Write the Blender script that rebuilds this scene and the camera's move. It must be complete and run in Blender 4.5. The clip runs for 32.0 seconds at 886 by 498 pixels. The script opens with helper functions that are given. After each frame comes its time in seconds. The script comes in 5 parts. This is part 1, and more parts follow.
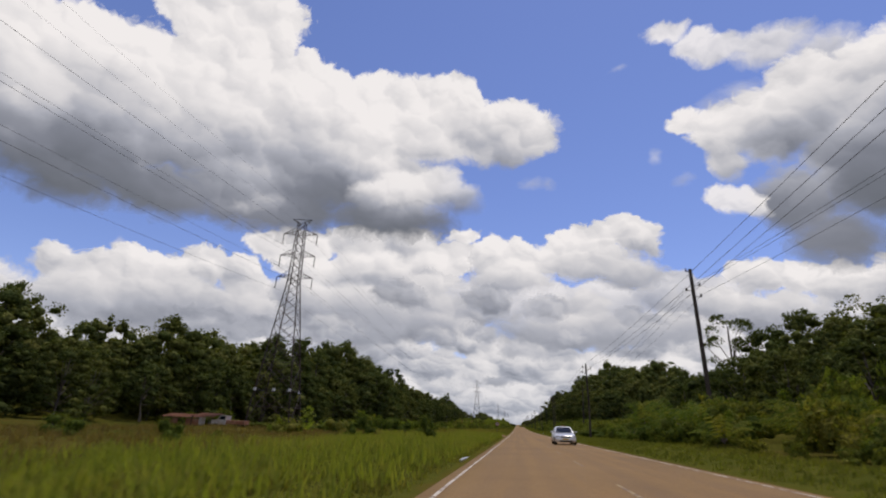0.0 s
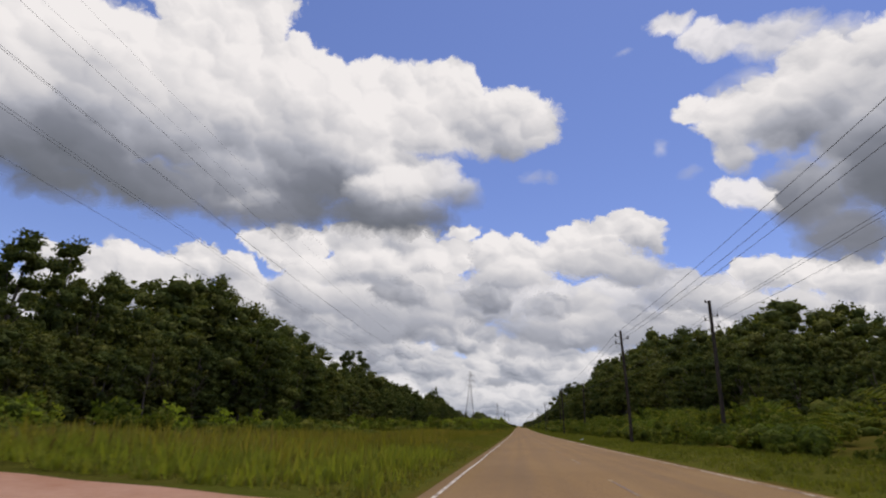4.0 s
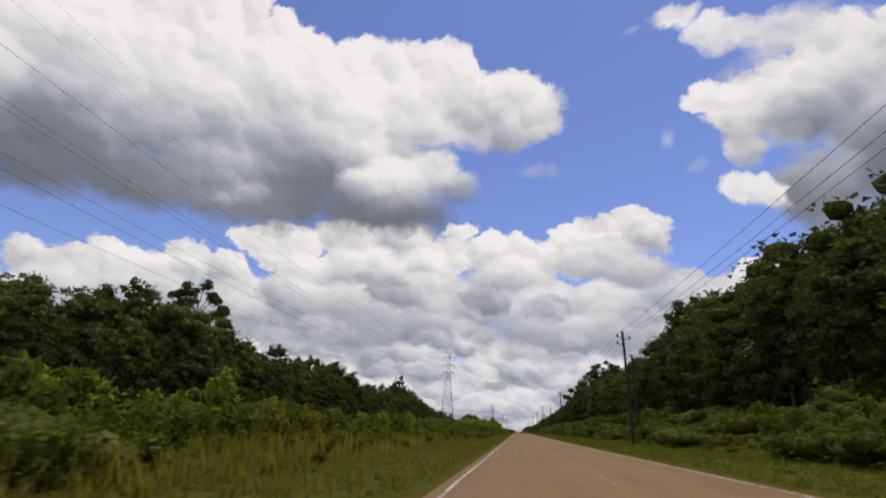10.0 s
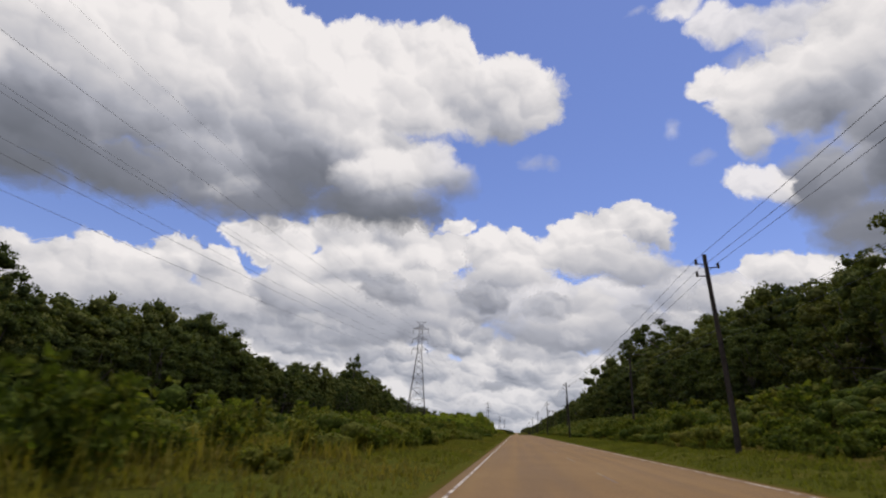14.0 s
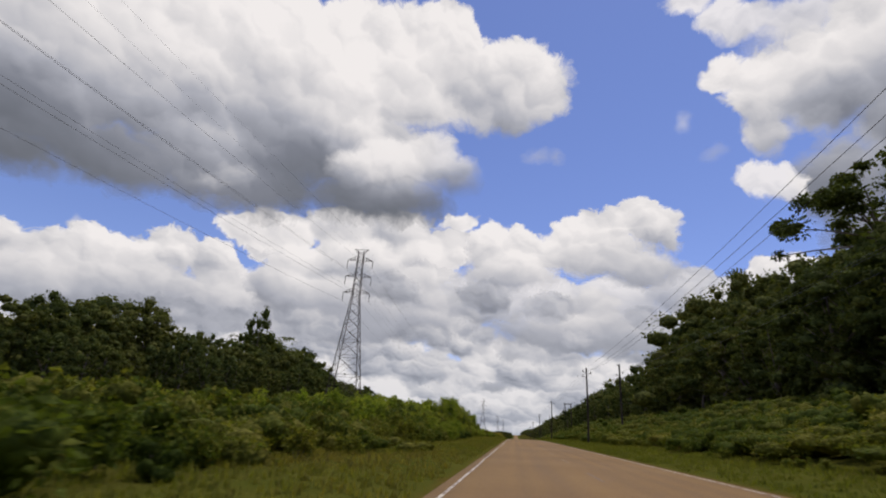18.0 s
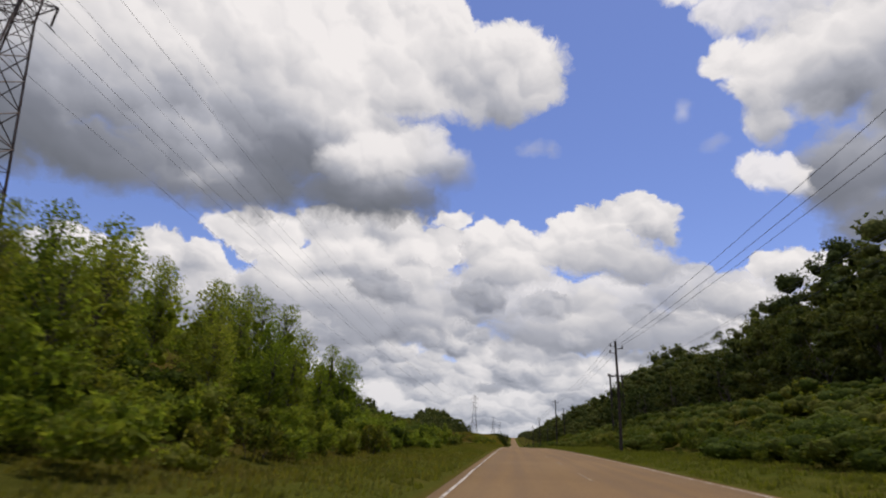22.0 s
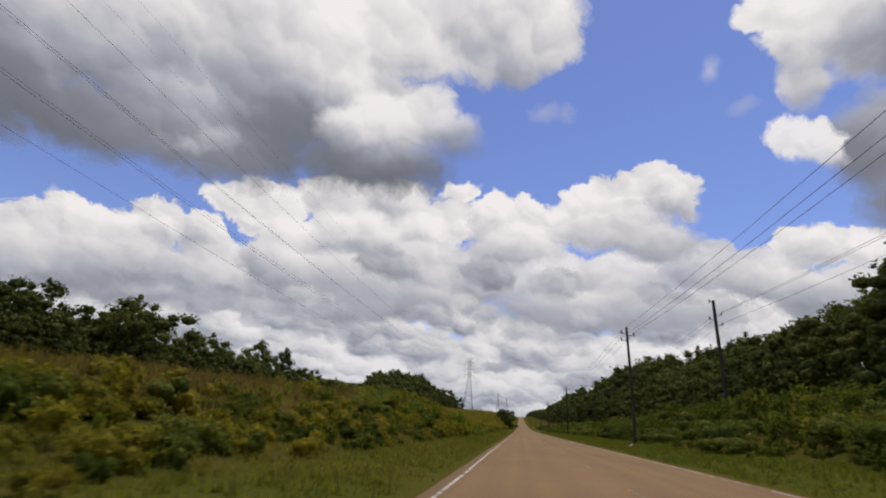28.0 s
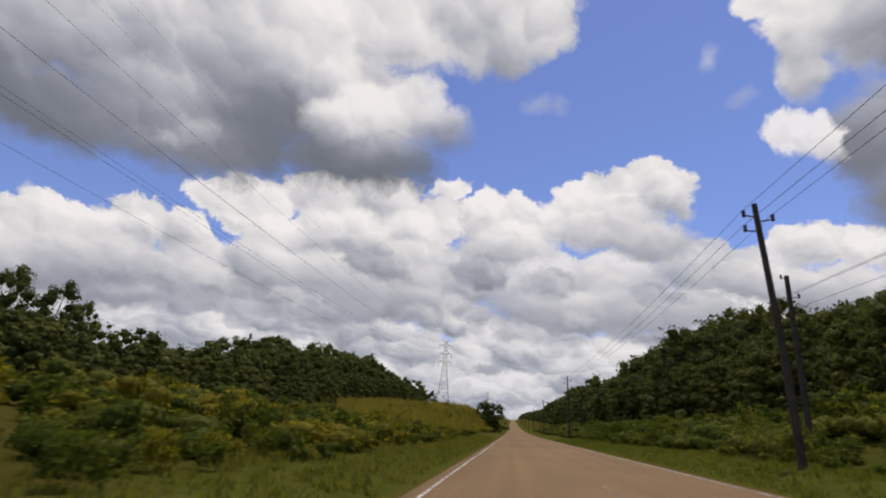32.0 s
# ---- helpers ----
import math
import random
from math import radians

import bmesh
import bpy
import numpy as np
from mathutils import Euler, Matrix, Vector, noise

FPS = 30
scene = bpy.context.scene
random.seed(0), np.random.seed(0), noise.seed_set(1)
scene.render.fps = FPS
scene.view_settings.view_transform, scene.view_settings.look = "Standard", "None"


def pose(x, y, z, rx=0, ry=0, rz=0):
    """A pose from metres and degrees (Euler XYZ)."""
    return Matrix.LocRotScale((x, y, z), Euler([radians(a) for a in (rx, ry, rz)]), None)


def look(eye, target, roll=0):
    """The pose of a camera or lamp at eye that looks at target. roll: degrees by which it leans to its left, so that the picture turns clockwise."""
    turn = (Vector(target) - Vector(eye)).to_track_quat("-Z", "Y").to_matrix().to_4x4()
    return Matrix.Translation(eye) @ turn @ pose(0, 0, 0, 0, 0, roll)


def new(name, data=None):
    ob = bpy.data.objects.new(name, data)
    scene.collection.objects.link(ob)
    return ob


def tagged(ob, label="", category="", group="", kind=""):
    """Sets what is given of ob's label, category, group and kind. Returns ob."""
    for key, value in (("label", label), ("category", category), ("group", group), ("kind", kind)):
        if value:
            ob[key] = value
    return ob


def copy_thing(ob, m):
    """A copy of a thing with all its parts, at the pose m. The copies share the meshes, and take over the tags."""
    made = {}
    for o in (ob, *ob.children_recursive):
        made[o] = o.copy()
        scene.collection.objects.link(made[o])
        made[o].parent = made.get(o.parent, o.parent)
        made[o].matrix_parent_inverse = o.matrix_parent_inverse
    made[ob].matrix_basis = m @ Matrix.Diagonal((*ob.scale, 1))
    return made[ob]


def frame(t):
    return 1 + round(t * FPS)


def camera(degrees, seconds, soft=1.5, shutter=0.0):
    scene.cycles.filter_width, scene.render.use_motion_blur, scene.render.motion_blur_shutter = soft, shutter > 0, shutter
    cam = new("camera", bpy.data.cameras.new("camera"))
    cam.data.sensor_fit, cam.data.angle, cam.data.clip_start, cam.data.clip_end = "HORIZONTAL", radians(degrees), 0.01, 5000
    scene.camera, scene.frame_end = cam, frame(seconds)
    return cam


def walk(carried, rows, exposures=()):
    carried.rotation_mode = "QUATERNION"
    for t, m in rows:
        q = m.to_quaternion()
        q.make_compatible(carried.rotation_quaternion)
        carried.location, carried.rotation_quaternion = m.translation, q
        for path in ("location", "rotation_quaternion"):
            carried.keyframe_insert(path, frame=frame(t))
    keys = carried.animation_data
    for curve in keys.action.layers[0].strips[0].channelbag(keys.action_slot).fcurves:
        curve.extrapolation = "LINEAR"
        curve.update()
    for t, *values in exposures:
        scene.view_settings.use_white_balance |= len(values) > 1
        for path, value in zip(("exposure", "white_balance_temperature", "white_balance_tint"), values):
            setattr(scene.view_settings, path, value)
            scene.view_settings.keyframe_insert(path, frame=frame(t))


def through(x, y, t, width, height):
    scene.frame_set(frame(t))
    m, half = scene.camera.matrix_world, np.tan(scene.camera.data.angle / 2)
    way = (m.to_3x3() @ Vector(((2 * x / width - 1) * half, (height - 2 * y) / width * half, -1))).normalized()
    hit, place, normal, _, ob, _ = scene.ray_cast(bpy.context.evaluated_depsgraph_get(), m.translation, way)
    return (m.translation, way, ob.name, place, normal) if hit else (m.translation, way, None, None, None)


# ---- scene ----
cam = camera(82.5, 32.0, 2.0, 0.12)
ROWS = [
    (0, 0, 0, 1.1, 7.86, 19.34, -2.45),
    (0.5, 0, 11.1, 1.08, 8.03, 19.37, -2.52),
    (1, 0, 22.2, 1.07, 8.2, 19.39, -2.6),
    (1.5, 0, 33.3, 1.06, 8.25, 19.4, -2.62),
    (2, 0, 44.4, 1.05, 7.95, 19.47, -2.52),
    (2.5, 0, 55.5, 1.05, 7.86, 19.49, -2.48),
    (3, 0, 66.6, 1.05, 7.91, 19.47, -2.55),
    (3.5, 0, 77.7, 1.06, 7.96, 19.45, -2.45),
    (5.5, 0, 122.1, 1.12, 8, 19.68, -2.35),
    (6, 0, 133.2, 1.14, 7.92, 19.66, -2.39),
    (6.5, 0, 144.3, 1.17, 7.92, 19.71, -2.34),
    (7, 0, 155.4, 1.2, 8.02, 19.72, -2.35),
    (7.5, 0, 166.5, 1.25, 8.21, 19.8, -2.35),
    (8, 0, 177.6, 1.29, 8.22, 19.77, -2.37),
    (8.5, 0, 188.7, 1.35, 8.15, 19.73, -2.46),
    (9, 0, 199.8, 1.41, 7.95, 19.86, -2.52),
    (9.5, -0.04, 210.9, 1.47, 7.76, 20.03, -2.5),
    (10, -0.07, 222, 1.55, 7.85, 20.06, -2.59),
    (10.5, -0.11, 233.1, 1.63, 7.94, 20.12, -2.48),
    (11, -0.15, 244.2, 1.71, 8.1, 20.19, -2.53),
    (11.5, -0.18, 255.3, 1.81, 8.22, 20.25, -2.58),
    (12, -0.21, 266.4, 1.9, 7.88, 20.24, -2.49),
    (12.5, -0.24, 277.5, 2.01, 7.61, 20.34, -2.45),
    (13, -0.27, 288.6, 2.12, 7.74, 20.43, -2.55),
    (13.5, -0.25, 299.7, 2.23, 7.74, 20.32, -2.69),
    (14, -0.22, 310.8, 2.35, 7.66, 20.16, -2.68),
    (14.5, -0.2, 321.9, 2.47, 7.6, 20.11, -2.78),
    (16.5, -0.1, 366.3, 2.94, 6.76, 20.33, -2.69),
    (17, -0.08, 377.4, 3.06, 7.01, 20.32, -2.92),
    (17.5, -0.11, 388.5, 3.18, 7.37, 20.32, -3),
    (18, -0.14, 399.6, 3.3, 7.57, 20.26, -3.67),
    (18.5, -0.17, 410.7, 3.42, 7.58, 20.21, -3.47),
    (19, -0.2, 421.8, 3.55, 7.42, 20.1, -3.37),
    (19.5, -0.19, 432.9, 3.67, 7.16, 20.31, -3.31),
    (20, -0.17, 444, 3.8, 7.13, 20.4, -3.22),
    (20.5, -0.16, 455.1, 3.92, 7.1, 20.31, -3.07),
    (21, -0.15, 466.2, 4.05, 7.04, 20.44, -3.2),
    (21.5, -0.12, 477.3, 4.18, 7.42, 20.51, -3.27),
    (22, -0.1, 488.4, 4.3, 7.27, 20.6, -3),
    (22.5, -0.07, 499.5, 4.43, 7.05, 20.48, -3.12),
    (23, -0.05, 510.6, 4.53, 7.28, 20.51, -3.16),
    (23.5, -0.03, 521.7, 4.62, 7.4, 20.54, -3.15),
    (24, 0, 532.8, 4.7, 7.46, 20.12, -3.24),
    (24.5, -0.01, 543.9, 4.75, 7.67, 20.17, -3.37),
    (25, -0.02, 555, 4.78, 7.7, 19.98, -3.44),
    (25.5, -0.03, 566.1, 4.77, 7.7, 19.23, -3.5),
    (27.5, -0.08, 610.5, 4.48, 7.92, 18.79, -3.63),
    (28, -0.09, 621.6, 4.36, 8.17, 18.43, -3.77),
    (28.5, -0.09, 632.7, 4.24, 8.21, 18.45, -3.74),
    (29, -0.09, 643.8, 4.11, 7.84, 18.88, -3.6),
    (29.5, -0.09, 654.9, 3.99, 7.82, 18.77, -3.73),
    (30, -0.09, 666, 3.87, 7.71, 18.71, -3.73),
    (30.5, -0.04, 677.1, 3.75, 7.69, 18.96, -3.59),
    (31, 0.01, 688.2, 3.63, 7.54, 19.11, -3.57),
    (31.5, 0.05, 699.3, 3.52, 7.47, 18.15, -3.36),
    (32, 0.1, 710.4, 3.41, 7.3, 18.88, -3.53),
]
walk(cam, [(t, pose(x, y, z, 90 + pitch, roll, yaw)) for t, x, y, z, yaw, pitch, roll in ROWS], [(0.0, 0.0, 6580, 13.2), (32.0, 0.0, 6580, 13.2)])

# ---- sun, sky and exposure ----
SUN_ELEVATION, SUN_AZIMUTH = 72.0, 32.0     # azimuth: degrees clockwise from the road's direction
world = bpy.data.worlds.new("sky")
scene.world = world
world.use_nodes = True
wn = world.node_tree.nodes
sky = wn.new("ShaderNodeTexSky")
sky.sky_type, sky.sun_disc = "NISHITA", False
sky.sun_elevation, sky.sun_rotation = radians(SUN_ELEVATION), radians(SUN_AZIMUTH)
sky.air_density, sky.dust_density, sky.ozone_density = 1.0, 0.1, 7.0
wn["Background"].inputs["Strength"].default_value = 0.128
tint = wn.new("ShaderNodeMix")
tint.data_type, tint.blend_type = "RGBA", "MULTIPLY"
tint.inputs[0].default_value, tint.inputs[7].default_value = 1.0, (1.08, 0.92, 1.05, 1.0)
world.node_tree.links.new(sky.outputs["Color"], tint.inputs[6])
world.node_tree.links.new(tint.outputs[2], wn["Background"].inputs["Color"])
sun = new("sun", bpy.data.lights.new("sun", "SUN"))
sun.data.energy, sun.data.angle, sun.data.color = 1.85, radians(0.6), (1.0, 0.92, 0.8)
sa, se = radians(SUN_AZIMUTH), radians(SUN_ELEVATION)
sun.matrix_world = look((math.sin(sa) * math.cos(se) * 100, math.cos(sa) * math.cos(se) * 100, math.sin(se) * 100), (0, 0, 0))


# ---- materials ----
class Nodes:
    """A small writer of node trees."""

    def __init__(self, tree):
        self.tree = tree

    def add(self, kind, **sets):
        n = self.tree.nodes.new(kind)
        for key, value in sets.items():
            if key.startswith("in_"):
                n.inputs[int(key[3:])].default_value = value
            elif key == "operation":
                n.operation = value
            elif key == "blend_type":
                n.blend_type = value
            elif key == "data_type":
                n.data_type = value
            elif key == "feature":
                n.feature = value
            elif key == "noise_dimensions":
                n.noise_dimensions = value
            elif key == "interpolation_type":
                n.interpolation_type = value
            elif key == "use_clamp":
                n.use_clamp = value
        return n

    def link(self, a, b):
        self.tree.links.new(a, b)

    def math(self, op, a, b=None, c=None, clamp=False):
        n = self.add("ShaderNodeMath", operation=op, use_clamp=clamp)
        for k, v in enumerate((a, b, c)):
            if v is None:
                continue
            if isinstance(v, (int, float)):
                n.inputs[k].default_value = v
            else:
                self.link(v, n.inputs[k])
        return n.outputs[0]

    def vmath(self, op, a, b=None, c=None):
        n = self.add("ShaderNodeVectorMath", operation=op)
        for k, v in enumerate((a, b, c)):
            if v is None:
                continue
            if isinstance(v, tuple):
                n.inputs[k].default_value = v
            else:
                self.link(v, n.inputs[k])
        return n.outputs["Value"] if op == "LENGTH" else n.outputs["Vector"]

    def noise(self, vector, scale, detail=4.0, rough=0.55, colour=False):
        n = self.add("ShaderNodeTexNoise")
        n.inputs["Scale"].default_value, n.inputs["Detail"].default_value = scale, detail
        n.inputs["Roughness"].default_value = rough
        if vector is not None:
            self.link(vector, n.inputs["Vector"])
        return n.outputs["Color" if colour else "Fac"]

    def ramp(self, fac, stops):
        n = self.add("ShaderNodeValToRGB")
        while len(n.color_ramp.elements) < len(stops):
            n.color_ramp.elements.new(0.5)
        for e, (at, col) in zip(n.color_ramp.elements, stops):
            e.position, e.color = at, (*col, 1)
        self.link(fac, n.inputs[0])
        return n.outputs[0]

    def mix(self, fac, a, b, how="MIX"):
        n = self.add("ShaderNodeMix", data_type="RGBA")
        n.blend_type = how
        for k, v in ((0, fac), (6, a), (7, b)):
            if isinstance(v, (int, float)):
                n.inputs[k].default_value = v
            elif isinstance(v, tuple):
                n.inputs[k].default_value = (*v, 1)
            else:
                self.link(v, n.inputs[k])
        return n.outputs[2]

    def remap(self, v, a, b, lo=0.0, hi=1.0, smooth=False):
        n = self.add("ShaderNodeMapRange")
        if smooth:
            n.interpolation_type = "SMOOTHSTEP"
        self.link(v, n.inputs[0])
        for k, x in ((1, a), (2, b), (3, lo), (4, hi)):
            n.inputs[k].default_value = x
        return n.outputs[0]


def material(name, rough=0.7, metal=0.0, spec=0.3):
    m = bpy.data.materials.new(name)
    m.use_nodes = True
    n = Nodes(m.node_tree)
    p = m.node_tree.nodes["Principled BSDF"]
    p.inputs["Roughness"].default_value, p.inputs["Metallic"].default_value = rough, metal
    p.inputs["Specular IOR Level"].default_value = spec
    return m, n, p


def bump(n, p, height, strength, distance):
    b = n.add("ShaderNodeBump")
    b.inputs["Strength"].default_value, b.inputs["Distance"].default_value = strength, distance
    n.link(height, b.inputs["Height"])
    n.link(b.outputs[0], p.inputs["Normal"])


def worn(name, colour, other, scale=3.0, rough=0.7, metal=0.0, relief=0.3):
    """A surface of one colour with stains of another, in grain and in patches."""
    m, n, p = material(name, rough, metal)
    pos = n.add("ShaderNodeTexCoord").outputs["Object"]
    patches = n.noise(pos, scale, 5, 0.6)
    grain = n.noise(pos, scale * 14, 3, 0.6)
    f = n.math("ADD", n.math("MULTIPLY", patches, 0.7), n.math("MULTIPLY", grain, 0.3))
    n.link(n.ramp(f, [(0.35, colour), (0.68, other)]), p.inputs["Base Color"])
    bump(n, p, grain, relief, 0.01)
    return m


def leafy(name, dark, light, yellow, through=0.3, leaf=2.6, detail=1.0, gloss=0.0):
    """Foliage: three greens by tree, by patch and by leaf; part of the light passes through."""
    m, n, p = material(name, 0.8 - gloss, 0.0, 0.04 + gloss)
    geo, info = n.add("ShaderNodeNewGeometry"), n.add("ShaderNodeObjectInfo")
    patch = n.noise(geo.outputs["Position"], 0.13, 3, 0.6)
    fine = n.noise(geo.outputs["Position"], 0.9, 2, 0.5)
    f = n.math("ADD", n.math("MULTIPLY", info.outputs["Random"], 0.34), n.math("MULTIPLY", geo.outputs["Random Per Island"], 0.22))
    f = n.math("ADD", f, n.math("MULTIPLY", patch, 0.7))
    f = n.math("ADD", f, n.math("MULTIPLY", fine, 0.2))
    col = n.ramp(f, [(0.3, dark), (0.72, light), (1.0, yellow)])
    # tone differs leaf by leaf; shade in the gaps between leaves is painted in
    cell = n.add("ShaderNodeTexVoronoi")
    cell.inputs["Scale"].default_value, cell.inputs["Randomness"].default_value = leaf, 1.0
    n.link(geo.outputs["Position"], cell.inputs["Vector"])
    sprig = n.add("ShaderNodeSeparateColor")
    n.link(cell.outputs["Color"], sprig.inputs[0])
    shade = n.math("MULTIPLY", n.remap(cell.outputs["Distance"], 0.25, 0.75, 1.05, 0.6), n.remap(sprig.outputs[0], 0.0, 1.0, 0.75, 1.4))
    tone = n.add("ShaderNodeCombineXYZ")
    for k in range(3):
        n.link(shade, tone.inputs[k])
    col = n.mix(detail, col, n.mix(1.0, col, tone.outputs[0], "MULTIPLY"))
    bump(n, p, n.math("ADD", n.math("MULTIPLY", cell.outputs["Distance"], -1.0), n.math("MULTIPLY", sprig.outputs[1], 0.5)), 1.0, 0.5 / leaf)
    n.link(col, p.inputs["Base Color"])
    tr = n.add("ShaderNodeBsdfTranslucent")
    n.link(n.mix(1.0, col, (1.25, 1.3, 0.55), "MULTIPLY"), tr.inputs["Color"])
    mx = n.add("ShaderNodeMixShader")
    mx.inputs[0].default_value = through
    n.link(p.outputs[0], mx.inputs[1])
    n.link(tr.outputs[0], mx.inputs[2])
    n.link(mx.outputs[0], m.node_tree.nodes["Material Output"].inputs["Surface"])
    return m


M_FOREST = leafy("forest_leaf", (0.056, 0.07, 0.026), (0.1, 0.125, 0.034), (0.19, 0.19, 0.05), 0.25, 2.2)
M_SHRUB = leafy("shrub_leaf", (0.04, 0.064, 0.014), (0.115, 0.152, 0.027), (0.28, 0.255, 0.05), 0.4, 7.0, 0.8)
# fresh sapling green, brightened so that sunlight on the leaves is in the colour
M_FRESH_LIT = leafy("sunlit_fresh_leaf", (0.1, 0.15, 0.026), (0.225, 0.285, 0.045), (0.34, 0.34, 0.07), 0.55, 7.0, 0.6)
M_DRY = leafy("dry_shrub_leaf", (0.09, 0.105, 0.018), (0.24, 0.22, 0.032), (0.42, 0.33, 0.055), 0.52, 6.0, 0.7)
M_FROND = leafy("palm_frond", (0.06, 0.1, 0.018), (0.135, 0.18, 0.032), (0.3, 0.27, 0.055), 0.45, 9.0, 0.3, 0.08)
M_GRASS = leafy("grass_blade", (0.125, 0.15, 0.025), (0.19, 0.19, 0.038), (0.26, 0.205, 0.06), 0.5, 8.0, 0.0)
M_LUSH = leafy("lush_grass_blade", (0.16, 0.21, 0.03), (0.25, 0.27, 0.045), (0.34, 0.29, 0.08), 0.55, 8.0, 0.0)
M_BROWN = leafy("dry_grass_blade", (0.13, 0.115, 0.03), (0.19, 0.14, 0.045), (0.26, 0.18, 0.07), 0.45, 8.0, 0.0)
M_STRAW = leafy("straw_blade", (0.15, 0.17, 0.025), (0.24, 0.21, 0.04), (0.33, 0.25, 0.065), 0.5, 8.0, 0.0)
M_BARK = worn("bark", (0.09, 0.07, 0.05), (0.2, 0.17, 0.14), 2.0, 0.85, relief=0.6)
M_POLE = worn("pole_wood", (0.032, 0.025, 0.019), (0.085, 0.066, 0.05), 1.6, 0.85, relief=0.5)
M_STEEL = worn("weathered_steel", (0.05, 0.043, 0.04), (0.1, 0.066, 0.05), 1.0, 0.6, 0.6, 0.2)
M_WIRE = worn("aluminium_wire", (0.06, 0.06, 0.065), (0.1, 0.1, 0.1), 1.0, 0.5, 0.5, 0.1)
M_PORCELAIN = worn("brown_porcelain", (0.035, 0.025, 0.02), (0.07, 0.05, 0.04), 5.0, 0.25, 0.0, 0.05)


def ground_material():
    m, n, p = material("turf", 1.0, 0.0, 0.0)
    pos = n.add("ShaderNodeNewGeometry").outputs["Position"]
    sep = n.add("ShaderNodeSeparateXYZ")
    n.link(pos, sep.inputs[0])
    big, mid, fine = n.noise(pos, 0.045, 4), n.noise(pos, 0.4, 5, 0.65), n.noise(pos, 6.0, 4, 0.7)
    f = n.math("ADD", n.math("MULTIPLY", big, 0.6), n.math("MULTIPLY", mid, 0.4))
    col = n.ramp(f, [(0.36, (0.06, 0.07, 0.01)), (0.5, (0.088, 0.084, 0.015)), (0.6, (0.115, 0.082, 0.02)), (0.75, (0.14, 0.088, 0.03))])
    # mown verge beside the carriageway, dusty at its very edge
    off = n.math("SUBTRACT", n.math("ABSOLUTE", n.math("SUBTRACT", sep.outputs[0], 2.05)), 3.75)
    wob = n.math("ADD", off, n.math("MULTIPLY", n.math("SUBTRACT", mid, 0.5), 1.6))
    verge = n.ramp(mid, [(0.35, (0.078, 0.094, 0.013)), (0.6, (0.112, 0.113, 0.019)), (0.8, (0.145, 0.108, 0.028))])
    col = n.mix(n.remap(wob, 2.6, 4.0, 1, 0), col, verge)
    col = n.mix(n.remap(wob, -0.2, 0.35, 0.6, 0), col, (0.21, 0.105, 0.036))
    col = n.mix(0.25, col, n.ramp(fine, [(0.3, (0.03, 0.032, 0.006)), (0.7, (0.15, 0.135, 0.03))]))
    n.link(col, p.inputs["Base Color"])
    bump(n, p, n.math("ADD", fine, n.math("MULTIPLY", mid, 2.0)), 0.8, 0.12)
    return m


def asphalt_material():
    m, n, p = material("asphalt", 0.85, 0.0, 0.12)
    pos = n.add("ShaderNodeNewGeometry").outputs["Position"]
    sep = n.add("ShaderNodeSeparateXYZ")
    n.link(pos, sep.inputs[0])
    long = n.vmath("MULTIPLY", pos, (1.0, 0.06, 1.0))
    streak, patch, grain = n.noise(long, 0.9, 5, 0.6), n.noise(pos, 0.16, 4), n.noise(pos, 22.0, 4, 0.75)
    f = n.math("ADD", n.math("MULTIPLY", streak, 0.55), n.math("MULTIPLY", patch, 0.45))
    col = n.ramp(f, [(0.28, (0.18, 0.104, 0.04)), (0.5, (0.285, 0.17, 0.068)), (0.72, (0.37, 0.236, 0.104))])
    # wheel tracks polished darker, a dark oily middle of each lane
    for x0, w, k in ((-0.75, 0.6, 0.22), (0.95, 0.6, 0.2), (2.7, 0.55, 0.24), (4.5, 0.6, 0.2), (0.1, 0.4, 0.26), (3.6, 0.4, 0.22)):
        d = n.math("ABSOLUTE", n.math("SUBTRACT", sep.outputs[0], x0))
        d = n.math("ADD", d, n.math("MULTIPLY", n.math("SUBTRACT", streak, 0.5), 0.6))
        col = n.mix(n.remap(d, 0.0, w, k, 0.0, True), col, (0.1, 0.07, 0.055))
    col = n.mix(0.3, col, n.ramp(grain, [(0.35, (0.12, 0.072, 0.03)), (0.65, (0.46, 0.305, 0.14))]))
    n.link(col, p.inputs["Base Color"])
    n.link(n.remap(streak, 0.3, 0.7, 0.7, 0.9), p.inputs["Roughness"])
    bump(n, p, grain, 0.5, 0.008)
    return m


def paint_material(name, colour, gaps):
    m, n, p = material(name, 0.95, 0.0, 0.05)
    pos = n.add("ShaderNodeNewGeometry").outputs["Position"]
    wear = n.noise(pos, 2.2, 6, 0.75)
    n.link(n.ramp(wear, [(gaps, (0.26, 0.19, 0.14)), (gaps + 0.08, colour)]), p.inputs["Base Color"])
    bump(n, p, wear, 0.2, 0.004)
    return m


M_TURF, M_ASPHALT = ground_material(), asphalt_material()
M_LINE = paint_material("road_paint", (0.7, 0.63, 0.52), 0.44)
M_CENTRE = paint_material("worn_yellow_paint", (0.46, 0.36, 0.2), 0.5)
M_DIRT = worn("red_earth", (0.36, 0.17, 0.09), (0.5, 0.3, 0.2), 0.8, 0.95, relief=0.8)


